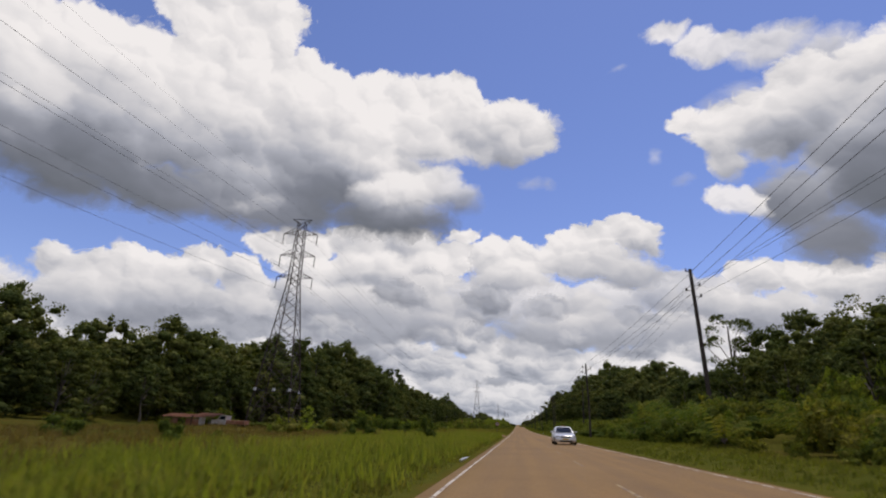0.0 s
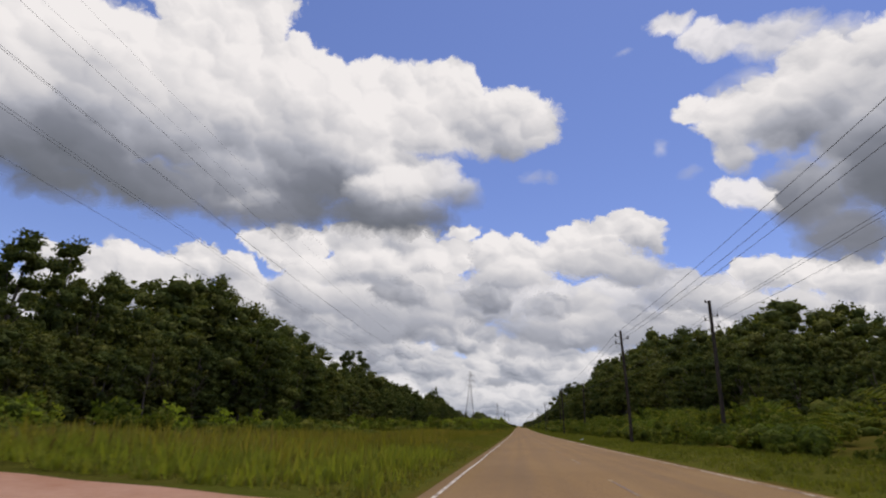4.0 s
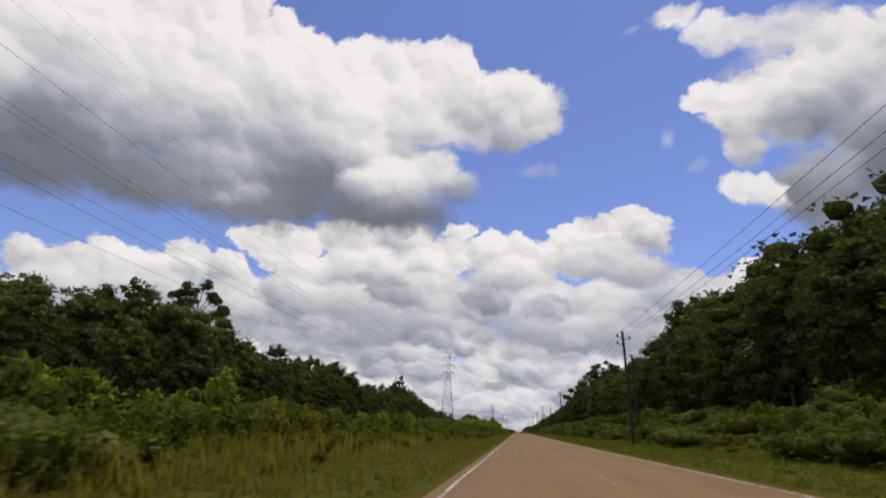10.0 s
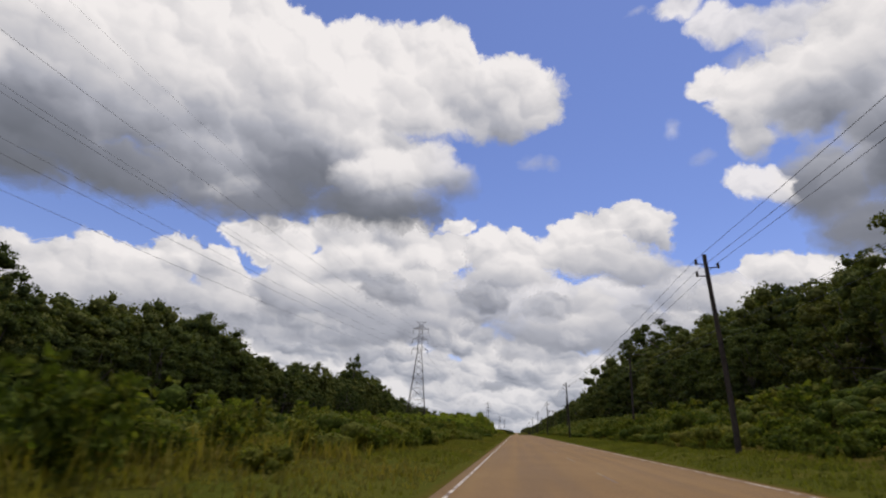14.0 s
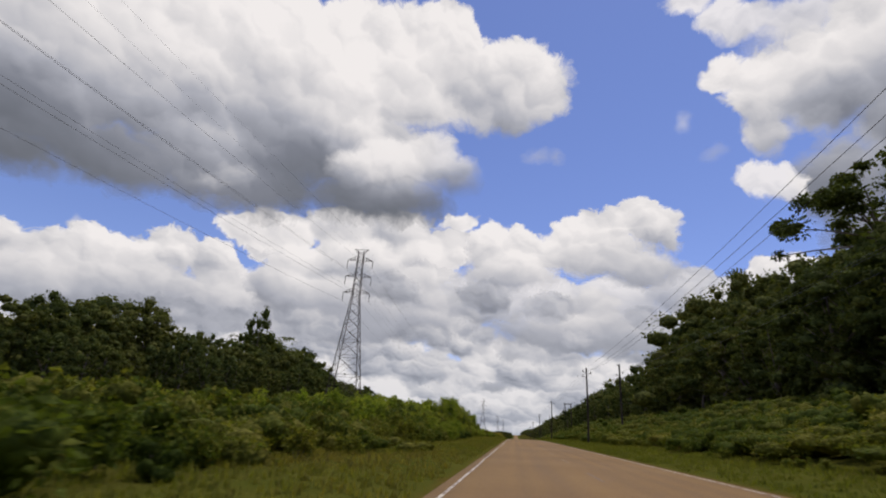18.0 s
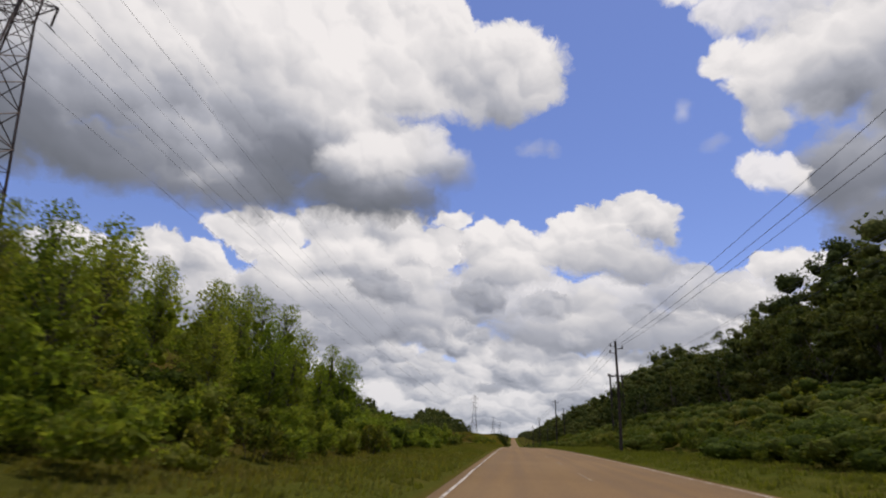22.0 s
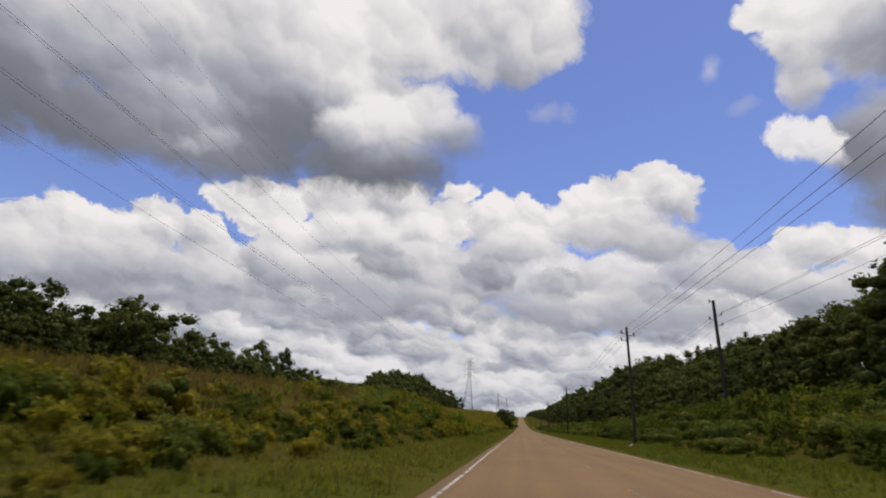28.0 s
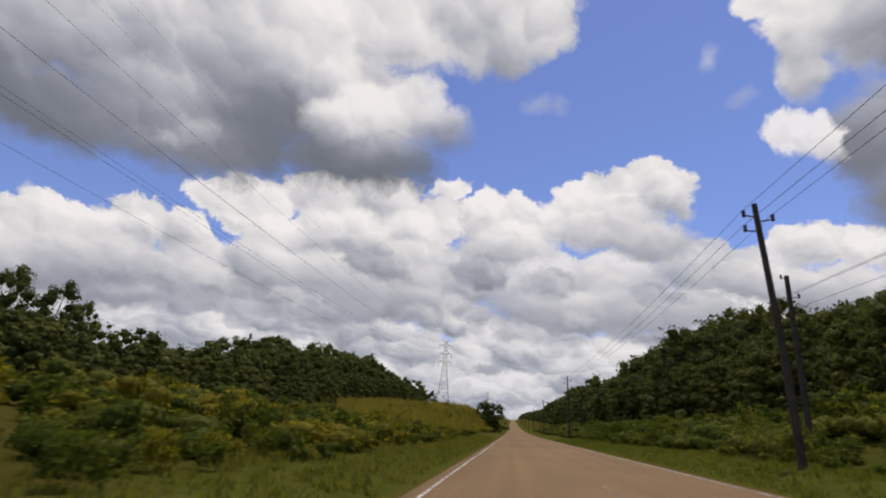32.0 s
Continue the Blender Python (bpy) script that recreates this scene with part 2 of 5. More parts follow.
# ---- cloud backdrop: azimuth and elevation in degrees, as seen from the middle of the drive ----
GREAT = [(-55.0, 29.5, 12.6, 10.3), (-42.4, 34.4, 13.2, 9.9), (-32.8, 33.1, 14.8, 11.0), (-22.8, 37.0, 11.1, 6.9), (-13.6, 38.7, 11.1, 6.4), (-2.4, 37.2, 9.0, 5.0),
         (3.0, 36.1, 3.8, 2.6), (-20.0, 29.2, 12.1, 5.1), (-18.7, 24.7, 10.4, 3.2), (-34.0, 24.7, 13.0, 4.7), (-46.0, 23.2, 10.1, 3.7), (-52.8, 21.3, 5.6, 2.8),
         (-28.0, 39.7, 5.1, 3.4), (-10.0, 43.2, 4.2, 2.3), (-34.8, 42.1, 2.7, 3.1), (-22.2, 42.0, 4.7, 2.5), (-0.4, 40.6, 3.6, 2.0), (-48.0, 46.0, 12.0, 6.0),
         (-66.0, 28.0, 10.0, 10.0)]
LOBE = [(-16.3, 28.9, 4.4, 3.0), (-11.5, 29.2, 4.3, 3.4), (-7.7, 27.9, 3.4, 2.4), (-19.8, 27.6, 4.2, 2.2), (-13.7, 25.2, 6.4, 2.9)]
PUFF = [(-33.7, 24.5, 2.3, 1.3), (-36.0, 23.0, 1.7, 0.9)]
MIDDLE = [(-2.9, 20.4, 3.4, 2.8), (0.2, 20.7, 2.7, 2.3), (3.2, 20.0, 3.0, 2.3), (5.9, 20.9, 3.0, 2.7), (8.6, 22.1, 2.6, 2.4), (11.6, 22.8, 2.2, 2.1),
          (13.5, 23.4, 2.1, 2.2), (15.8, 22.0, 2.5, 1.9), (17.1, 20.6, 1.3, 1.2), (9.7, 19.5, 7.5, 2.5), (-0.8, 17.8, 6.0, 2.6), (13.9, 18.0, 4.7, 2.2),
          (-6.8, 23.3, 2.5, 0.9)]
SHELF = [(-4.1, 14.5, 5.3, 2.9), (3.1, 14.6, 5.8, 2.8), (10.6, 14.5, 5.4, 2.9), (17.6, 15.3, 4.4, 2.2), (22.4, 14.9, 3.5, 1.8), (-10.2, 15.6, 4.7, 2.9),
         (5.5, 11.5, 9.9, 2.8), (14.4, 11.3, 7.3, 2.6)]
WEST = [(-50.8, 13.5, 2.2, 1.9), (-47.4, 13.3, 2.5, 2.0), (-44.6, 14.8, 2.2, 1.9), (-41.6, 14.6, 2.9, 2.2), (-37.8, 16.0, 3.1, 2.3), (-33.8, 15.5, 2.8, 2.3),
        (-29.5, 18.1, 1.9, 1.8), (-40.2, 10.9, 12.4, 3.8), (-48.7, 10.4, 4.7, 2.9), (-31.4, 12.3, 5.6, 3.5), (-58.0, 9.5, 8.0, 4.0)]
HEAP = [(-24.9, 16.8, 3.7, 2.6), (-21.2, 17.9, 3.3, 2.4), (-26.9, 14.1, 3.6, 2.7), (-17.2, 18.0, 4.7, 2.9), (-11.7, 18.1, 4.8, 3.3), (-20.4, 12.3, 9.4, 4.4),
        (-12.7, 12.8, 7.9, 3.8), (-31.0, 19.3, 3.0, 1.8), (-27.0, 20.0, 4.0, 2.0), (-21.0, 21.0, 4.5, 2.2), (-14.0, 21.4, 4.5, 2.4), (-8.0, 20.6, 3.4, 2.4)]
EAST = [(23.8, 35.6, 2.2, 1.9), (28.0, 33.3, 4.5, 3.4), (32.6, 32.4, 5.1, 4.7), (37.6, 33.2, 4.9, 6.5), (38.9, 25.9, 6.5, 6.9), (27.1, 29.6, 2.8, 2.7),
        (32.8, 23.6, 4.7, 4.6), (34.7, 18.9, 5.1, 3.7), (46.0, 30.0, 8.0, 9.0)]
WING = [(21.7, 43.0, 3.3, 1.3), (24.6, 40.9, 2.8, 1.8), (27.5, 39.5, 3.5, 1.7), (32.5, 38.3, 5.0, 2.4), (36.8, 35.6, 3.9, 2.8)]
SPUR = [(27.0, 25.0, 2.6, 1.9), (25.3, 26.0, 1.4, 1.1), (28.8, 23.8, 1.6, 1.6)]
LOWEAST = [(25.0, 17.0, 1.7, 1.3), (27.0, 16.0, 2.3, 1.8), (30.1, 15.6, 2.6, 1.8), (33.3, 14.6, 3.1, 2.2), (22.7, 13.7, 4.5, 1.9), (28.2, 12.2, 5.7, 2.3),
           (42.0, 14.0, 8.0, 3.5)]
WISPS = [(27.5, 36.6, 2.8, 1.3), (31.5, 37.2, 3.4, 1.5), (24.6, 35.0, 1.6, 1.2), (2.5, 30.1, 2.2, 0.9), (4.6, 30.0, 1.1, 0.9), (19.4, 32.2, 1.1, 1.2), (21.8, 28.4, 1.3, 0.7), (16.7, 44.4, 1.3, 0.5), (-5.7, 23.3, 1.4, 0.7)]
SCUD = [(-3.8, 14.8, 3.3, 2.1), (3.7, 14.0, 3.3, 1.6), (13.0, 13.0, 2.0, 1.3), (-14.8, 15.0, 4.0, 1.9), (-24.0, 10.4, 6.0, 2.0), (1.1, 9.1, 3.8, 1.2),
        (-17.4, 8.0, 3.1, 1.1), (-29.2, 9.8, 3.4, 1.4), (-9.9, 10.5, 2.6, 1.1), (6.7, 10.9, 2.4, 1.0), (-37.5, 10.2, 4.0, 1.2), (-2.1, 5.2, 2.5, 0.7),
        (16.2, 12.4, 2.8, 1.0), (28.7, 10.6, 2.6, 1.0)]
# heaps from the farthest to the nearest: puffs, elevation of the grey base, its slope with azimuth, height over which it whitens, dark and light tone, opacity, relief of the single puffs
HEAPS = (("WEST", WEST, 8.5, 0.0, 9.0, 0.5, 0.82, 1.0, 0.24), ("HEAP", HEAP, 9.5, 0.0, 10.0, 0.42, 0.82, 1.0, 0.26), ("SHELF", SHELF, 10.0, 0.0, 8.0, 0.5, 0.76, 0.95, 0.22),
         ("MIDDLE", MIDDLE, 15.0, 0.05, 8.0, 0.6, 0.88, 1.0, 0.2), ("LOWEAST", LOWEAST, 9.5, 0.0, 8.0, 0.46, 0.84, 1.0, 0.2), ("SCUD", SCUD, 0.0, 0.0, 1.0, 0.47, 0.47, 0.8, 0.12),
         ("WING", WING, 30.0, 0.0, 12.0, 0.6, 0.84, 0.9, 0.12), ("EAST", EAST, 13.5, 0.25, 15.0, 0.17, 0.88, 1.0, 0.1), ("SPUR", SPUR, 21.0, 0.0, 4.0, 0.6, 0.92, 0.92, 0.1),
         ("GREAT", GREAT, 25.0, 0.1, 17.0, 0.1, 0.9, 1.0, 0.08), ("PUFF", PUFF, 20.0, 0.0, 4.0, 0.45, 0.5, 0.5, 0.1), ("LOBE", LOBE, 24.5, 0.1, 7.5, 0.08, 0.86, 0.9, 0.08),
         ("WISPS", WISPS, 0.0, 0.0, 1.0, 0.72, 0.72, 0.5, 0.0))


def heap_group(puffs):
    """Node group: how deep a point lies inside one heap of cloud (0 at its edge), and how high on the puff that stands foremost there."""
    g = bpy.data.node_groups.new("cumulus_heap", "ShaderNodeTree")
    g.interface.new_socket("Vector", in_out="INPUT", socket_type="NodeSocketVector")
    g.interface.new_socket("Depth", in_out="OUTPUT", socket_type="NodeSocketFloat")
    g.interface.new_socket("Rise", in_out="OUTPUT", socket_type="NodeSocketFloat")
    n = Nodes(g)
    src, dst = n.add("NodeGroupInput"), n.add("NodeGroupOutput")
    low, rise = None, 0.0
    for a, e, ra, re in sorted(puffs, key=lambda q: -q[1]):
        v = n.vmath("MULTIPLY_ADD", src.outputs[0], (1 / ra, 1 / re, 0.0), (-a / ra, -e / re, 0.0))
        d = n.math("MULTIPLY", n.math("SUBTRACT", n.vmath("LENGTH", v), 1.0), min(ra, re) ** 0.6 * 0.4)
        low = d if low is None else n.math("SMOOTH_MIN", low, d, 0.1)
        up = n.add("ShaderNodeVectorMath", operation="DOT_PRODUCT")
        n.link(v, up.inputs[0])
        up.inputs[1].default_value = (0.4, 0.9, 0.0)
        over = n.remap(d, 0.0, -0.32, 0.0, 1.0, True)
        rise = n.math("ADD", n.math("MULTIPLY", over, n.math("SUBTRACT", up.outputs["Value"], rise)), rise)
    n.link(n.math("MULTIPLY", low, -1.0), dst.inputs[0])
    n.link(rise, dst.inputs[1])
    return g


STOPS = [(0.0, (0.13, 0.145, 0.17)), (0.25, (0.21, 0.228, 0.27)), (0.5, (0.4, 0.42, 0.47)), (0.75, (0.66, 0.66, 0.67)), (1.0, (0.86, 0.845, 0.83))]


def sky_nodes():
    """A glowing, partly transparent material that knows azimuth and elevation, and the place moved about by noise."""
    m = bpy.data.materials.new("cumulus_sky")
    m.use_nodes = True
    m.node_tree.nodes.clear()
    n = Nodes(m.node_tree)
    uv = n.add("ShaderNodeTexCoord").outputs["UV"]
    sep = n.add("ShaderNodeSeparateXYZ")
    n.link(uv, sep.inputs[0])
    flat = n.vmath("MULTIPLY", uv, (0.86, 1.0, 0.0))
    w1 = n.vmath("SUBTRACT", n.noise(flat, 0.22, 2, 0.5, True), (0.5, 0.5, 0.5))
    w2 = n.vmath("SUBTRACT", n.noise(flat, 0.8, 4, 0.5, True), (0.5, 0.5, 0.5))
    here = n.vmath("MULTIPLY_ADD", w1, (2.4, 2.0, 0.0), uv)
    here = n.vmath("MULTIPLY_ADD", w2, (1.5, 1.3, 0.0), here)
    bent = n.vmath("MULTIPLY_ADD", w1, (3.0, 2.6, 0.0), flat)
    bent = n.vmath("MULTIPLY_ADD", w2, (1.6, 1.5, 0.0), bent)
    return m, n, n.vmath("MULTIPLY", bent, (1.0, 1.0, 0.0)), n.vmath("MULTIPLY", here, (1.0, 1.0, 0.0)), sep.outputs[0], sep.outputs[1]


def heads(n, place, octaves):
    """Cauliflower heads at several sizes: how far each spot stands out, and how squarely its head faces the light."""
    swell, lit, fine = None, None, None
    for scale, out, shade, soft in octaves:
        c = n.add("ShaderNodeTexVoronoi", feature="SMOOTH_F1")
        c.voronoi_dimensions = "2D"
        c.inputs["Scale"].default_value, c.inputs["Smoothness"].default_value = scale, soft
        n.link(place, c.inputs["Vector"])
        d = n.add("ShaderNodeVectorMath", operation="DOT_PRODUCT")
        n.link(n.vmath("SUBTRACT", place, c.outputs["Position"]), d.inputs[0])
        d.inputs[1].default_value = (0.35 * scale * shade, 0.95 * scale * shade, 0.0)
        o = n.math("MULTIPLY", n.math("SUBTRACT", 0.42, c.outputs["Distance"]), out)
        swell = o if swell is None else n.math("ADD", swell, o)
        if scale < 1.0:
            lit = d.outputs["Value"] if lit is None else n.math("ADD", lit, d.outputs["Value"])
        else:
            fine = d.outputs["Value"] if fine is None else n.math("ADD", fine, d.outputs["Value"])
    return swell, lit, fine


def finish_sky(m, n, col, full, el):
    col = n.mix(n.remap(el, 0.0, 12.0, 0.4, 0.0), col, (0.42, 0.47, 0.55))
    em, tr, mx = n.add("ShaderNodeEmission"), n.add("ShaderNodeBsdfTransparent"), n.add("ShaderNodeMixShader")
    n.link(col, em.inputs[0])
    n.link(full, mx.inputs[0])
    n.link(tr.outputs[0], mx.inputs[1])
    n.link(em.outputs[0], mx.inputs[2])
    out = n.add("ShaderNodeOutputMaterial")
    n.link(mx.outputs[0], out.inputs["Surface"])
    m.cycles.emission_sampling = "NONE"
    return m


def horizon_material():
    """Low rows of small cumulus, smaller towards the horizon."""
    m, n, flat, here, az, el = sky_nodes()
    s = n.add("ShaderNodeSeparateXYZ")
    n.link(flat, s.inputs[0])
    rows = n.add("ShaderNodeCombineXYZ")
    n.link(n.math("MULTIPLY", s.outputs[0], 0.55), rows.inputs[0])
    n.link(n.math("MULTIPLY", n.math("LOGARITHM", n.math("ADD", n.math("MAXIMUM", s.outputs[1], 0.0), 3.0), math.e), 8.0), rows.inputs[1])
    rows = rows.outputs[0]
    swell, lit, fine = heads(n, rows, ((0.36, 0.8, 0.5, 0.6), (0.9, 0.35, 0.24, 0.55), (2.4, 0.16, 0.07, 0.45)))
    broad = n.math("SUBTRACT", n.noise(rows, 0.24, 2, 0.45), 0.5)
    tone = n.math("ADD", n.math("ADD", n.math("ADD", lit, fine), n.math("MULTIPLY", broad, 1.3)), 0.68, clamp=True)
    full = n.math("ADD", n.math("ADD", swell, n.math("MULTIPLY", broad, 2.2)), n.math("MULTIPLY", n.math("SUBTRACT", 12.5, el), 0.13))
    full = n.math("MAXIMUM", n.remap(full, -0.12, 0.1, 0.0, 1.0, True), n.remap(el, 2.0, 6.0, 0.9, 0.0))
    return finish_sky(m, n, n.ramp(tone, STOPS), full, el)


def cloud_material(puffs, base, slope, span, dark, light, opaque, relief, soft):
    m, n, flat, here, az, el = sky_nodes()
    a = n.add("ShaderNodeGroup")
    a.node_tree = heap_group(puffs)
    n.link(here, a.inputs[0])
    big = sum(min(q[2], q[3]) for q in puffs) / len(puffs)
    k = 1.0 if big > 2.6 else 1.5
    swell, lit, fine = heads(n, flat, ((0.2 * k, 0.16, 0.6, 0.85), (0.5 * k, 0.17, 0.3, 0.75), (1.15 * k, 0.12, 0.14, 0.6), (2.9 * k, 0.07, 0.05, 0.5)))
    broad = n.math("MULTIPLY", n.math("SUBTRACT", n.noise(flat, 0.08, 2, 0.4), 0.5), 0.9)
    rise = n.math("SUBTRACT", n.math("SUBTRACT", el, base), n.math("MULTIPLY", az, slope))
    high = n.remap(n.math("ADD", rise, n.math("MULTIPLY", broad, span * 0.7)), 0.0, span, 0.0, 1.0, True)
    tone = n.math("ADD", n.math("MULTIPLY", high, light - dark), dark)
    # the flat shaded base is smoother than the sunlit heads above it
    fine = n.math("MULTIPLY", fine, n.remap(a.outputs[0], 0.0, 0.7, 1.0, 0.25))
    knob = n.math("MULTIPLY", n.math("ADD", lit, fine), n.math("ADD", n.math("MULTIPLY", high, 0.32), 0.13))
    tone = n.math("ADD", n.math("ADD", tone, n.math("MULTIPLY", a.outputs[1], relief)), n.math("ADD", knob, n.math("MULTIPLY", broad, 0.5)), clamp=True)
    full = n.math("ADD", a.outputs[0], n.math("MULTIPLY", swell, 0.9 if soft < 0.3 else 0.6))
    melt = n.math("ADD", n.math("MULTIPLY", n.math("SUBTRACT", 1.0, high), soft * 1.5), soft * 0.6)
    alpha = n.math("MULTIPLY", n.math("SMOOTH_MIN", n.math("DIVIDE", n.math("ADD", full, 0.03), melt), 1.0, 0.4), opaque, clamp=True)
    return finish_sky(m, n, n.ramp(tone, STOPS), alpha, el)


def sky_patch(name, a0, a1, e0, e1, near, mat, label):
    """A curved sheet of the sky between two azimuths and two elevations."""
    els, rads = (-10, 0, 10, 16, 27, 40, 55, 70), (4250, 4250, 4250, 4100, 2950, 2050, 1650, 1500)
    az, el = np.linspace(a0, a1, max(3, int((a1 - a0) / 1.5))), np.linspace(e0, e1, max(3, int((e1 - e0) / 1.2)))
    verts, uvs = [], []
    for e in el:
        r = float(np.interp(e, els, rads)) * near
        for a in az:
            verts.append((r * math.cos(radians(e)) * math.sin(radians(a)), 355 + r * math.cos(radians(e)) * math.cos(radians(a)), r * math.sin(radians(e))))
            uvs.append((a, e))
    k = len(az)
    faces = [(i * k + j, i * k + j + 1, (i + 1) * k + j + 1, (i + 1) * k + j) for i in range(len(el) - 1) for j in range(k - 1)]
    me = bpy.data.meshes.new(name)
    me.from_pydata(verts, [], faces)
    layer = me.uv_layers.new(name="azimuth_elevation")
    for loop in me.loops:
        layer.data[loop.index].uv = uvs[loop.vertex_index]
    me.materials.append(mat)
    tagged(new(name, me), label, "sky", kind="structure")


def cover_material():
    """Broken cumulus overhead and behind, like the half of the sky ahead."""
    m, n, flat, here, az, el = sky_nodes()
    swell, lit, fine = heads(n, flat, ((0.08, 0.6, 0.3, 0.6), (0.3, 0.3, 0.2, 0.6)))
    full = n.math("ADD", swell, n.math("MULTIPLY", n.math("SUBTRACT", n.noise(flat, 0.06, 3, 0.5), 0.42), 3.0))
    return finish_sky(m, n, n.ramp(n.math("ADD", lit, 0.74, clamp=True), STOPS), n.remap(full, -0.1, 0.15, 0.0, 1.0, True), el)


sky_patch("backdrop", 76, 276, -4, 24, 1.0, horizon_material(), "distant rows of white and grey cumulus on the horizon")
sky_patch("cloud_bank", 96, 276, 22, 52, 0.9, cover_material(), "broken white cumulus over the open country")
sky_patch("backdrop", -84, 76, -4, 20, 1.0, horizon_material(), "distant rows of white and grey cumulus on the horizon")
CLOUD_WORDS = {"GREAT": "huge white cumulus bank with a dark grey base", "EAST": "towering white cumulus with a shaded grey foot", "SCUD": "small grey patches of low scud cloud",
               "WISPS": "thin white wisps of cloud in the blue sky", "LOBE": "rounded white lobe of cloud with a grey underside"}
for k, (name, puffs, base, slope, span, dark, light, opaque, relief) in enumerate(HEAPS):
    lo = [min(q[i] - q[i + 2] for q in puffs) - 3 for i in (0, 1)]
    hi = [max(q[i] + q[i + 2] for q in puffs) + 3 for i in (0, 1)]
    soft = {"SCUD": 0.34, "PUFF": 0.5, "LOBE": 0.35, "GREAT": 0.2, "WISPS": 0.9, "SPUR": 0.26, "WING": 0.3, "EAST": 0.22}.get(name, 0.14)
    sky_patch("cloud_bank", lo[0], hi[0], max(lo[1], -2), hi[1], 2.0 if name == "WING" else 0.995 - 0.005 * k, cloud_material(puffs, base, slope, span, dark, light, opaque, relief, soft),
              CLOUD_WORDS.get(name, "heap of bright white cumulus with grey hollows"))


# ---- the lie of the land ----
PROFILE_Y = (-500, -100, -50, 0, 50, 100, 150, 200, 250, 300, 350, 400, 450, 500, 550, 600, 650, 700, 750, 800, 850, 950, 1100, 1400, 1750, 2300, 5200)
PROFILE_Z = (1.2, 0.23, 0.1, 0, -0.05, -0.02, 0.09, 0.31, 0.66, 1.14, 1.66, 2.21, 2.76, 3.33, 3.67, 3.49, 2.95, 2.41, 1.95, 1.55, 1.25, 1.2, 2.5, 8.0, 15.5, 17.0, 17.0)
LEFT_Y = (-500, 60, 150, 300, 380, 440, 470, 513, 524, 535, 548, 585, 620, 645, 665, 690, 700, 707, 713, 775, 805, 860, 1000, 1300, 5200)
LEFT_BANK = (-0.5, -0.5, -0.7, -0.2, 0.2, 0.6, 2.0, 4.6, 3.6, 1.4, 0.6, 0.9, 1.5, 2.2, 3.0, 3.6, 3.3, 2.7, 1.0, 0.6, 3.0, 5.6, 5.0, 3.0, 3.0)
LEFT_TOE = (-30, -30, -30, -24, -20, -19, -19, -19, -19, -19, -19, -15.5, -14, -14, -14.5, -14.5, -14, -14, -16, -20, -18, -13, -14, -14, -14)
RIGHT_Y = (-500, 120, 230, 400, 470, 600, 680, 740, 900, 5200)
RIGHT_BANK = (1.0, 1.4, 2.8, 3.8, 4.2, 5.4, 3.6, 2.4, 3.0, 3.0)
ROAD_L, ROAD_R, FALL = -1.75, 5.85, 0.03


def road_z(y):
    y = np.asarray(y, float)
    return sum(np.interp(y + d, PROFILE_Y, PROFILE_Z) for d in (-24, -12, 0, 12, 24)) / 5


def smooth(a, b, v):
    t = np.clip((v - a) / (b - a), 0, 1)
    return t * t * (3 - 2 * t)


def land_z(x, y):
    x, y = np.asarray(x, float), np.asarray(y, float)
    toe = np.interp(y, LEFT_Y, LEFT_TOE)
    start = np.interp(y, (600, 625, 690, 724), (5.5, 4.3, 4.6, 5.0))
    up = np.clip((x + start) / (toe + start), 0, 1)
    left = sum(np.interp(y + d, LEFT_Y, LEFT_BANK) for d in (-5, 0, 5)) / 3 * (up * up * (3 - 2 * up))
    left = left + smooth(-50, -120, x) * 6.0
    right = np.interp(y, RIGHT_Y, RIGHT_BANK) * smooth(8.5, 27, x) + smooth(27, 90, x) * 8.0
    rough = (np.sin(x * 0.31 + y * 0.11) + np.sin(x * 0.13 - y * 0.23 + 1.7) + 0.5 * np.sin(x * 0.71 + y * 0.53)) * 0.13
    rough = rough * np.clip((np.abs(x - 2.05) - 5.0) / 8.0, 0, 1)
    shoulder = 0.28 * smooth(5.9, 8.5, x) + 0.2 * smooth(-1.9, -3.6, x)
    return road_z(y) + FALL * np.clip(x, -2.5, 9.0) + left + right + rough + shoulder


def mesh_of(name, verts, faces, *mats):
    me = bpy.data.meshes.new(name)
    me.from_pydata([tuple(v) for v in verts], [], [tuple(f) for f in faces])
    for m in mats:
        me.materials.append(m)
    return me


def sheet(name, xs, ys, height, mat):
    gx, gy = np.meshgrid(xs, ys)
    gz = height(gx, gy)
    v = np.stack([gx.ravel(), gy.ravel(), gz.ravel()], 1)
    k = len(xs)
    faces = [(i * k + j, i * k + j + 1, (i + 1) * k + j + 1, (i + 1) * k + j) for i in range(len(ys) - 1) for j in range(k - 1)]
    me = mesh_of(name, v, faces, mat)
    me.shade_smooth()
    return me


xs = np.concatenate([-np.geomspace(60, 4600, 16)[::-1], np.arange(-56, -10, 3.0), np.arange(-10, -1.9, 0.7), [-1.8, 2.05, 5.9], np.arange(6.6, 14, 0.7), np.arange(14, 60, 3.0), np.geomspace(60, 4600, 16)])
ys = np.concatenate([[-4500, -2000, -900, -500, -300], np.arange(-200, 1000, 5.0), np.arange(1000, 2400, 20.0), np.geomspace(2400, 5000, 8)])


def turf_z(x, y):
    z = land_z(x, y)
    return np.where((x > -1.79) & (x < 5.89), road_z(y) + FALL * x - 0.15, z - 0.02)


tagged(new("ground", sheet("ground", xs, ys, turf_z, M_TURF)), "grassy green and straw-brown roadside ground", "ground", kind="structure")


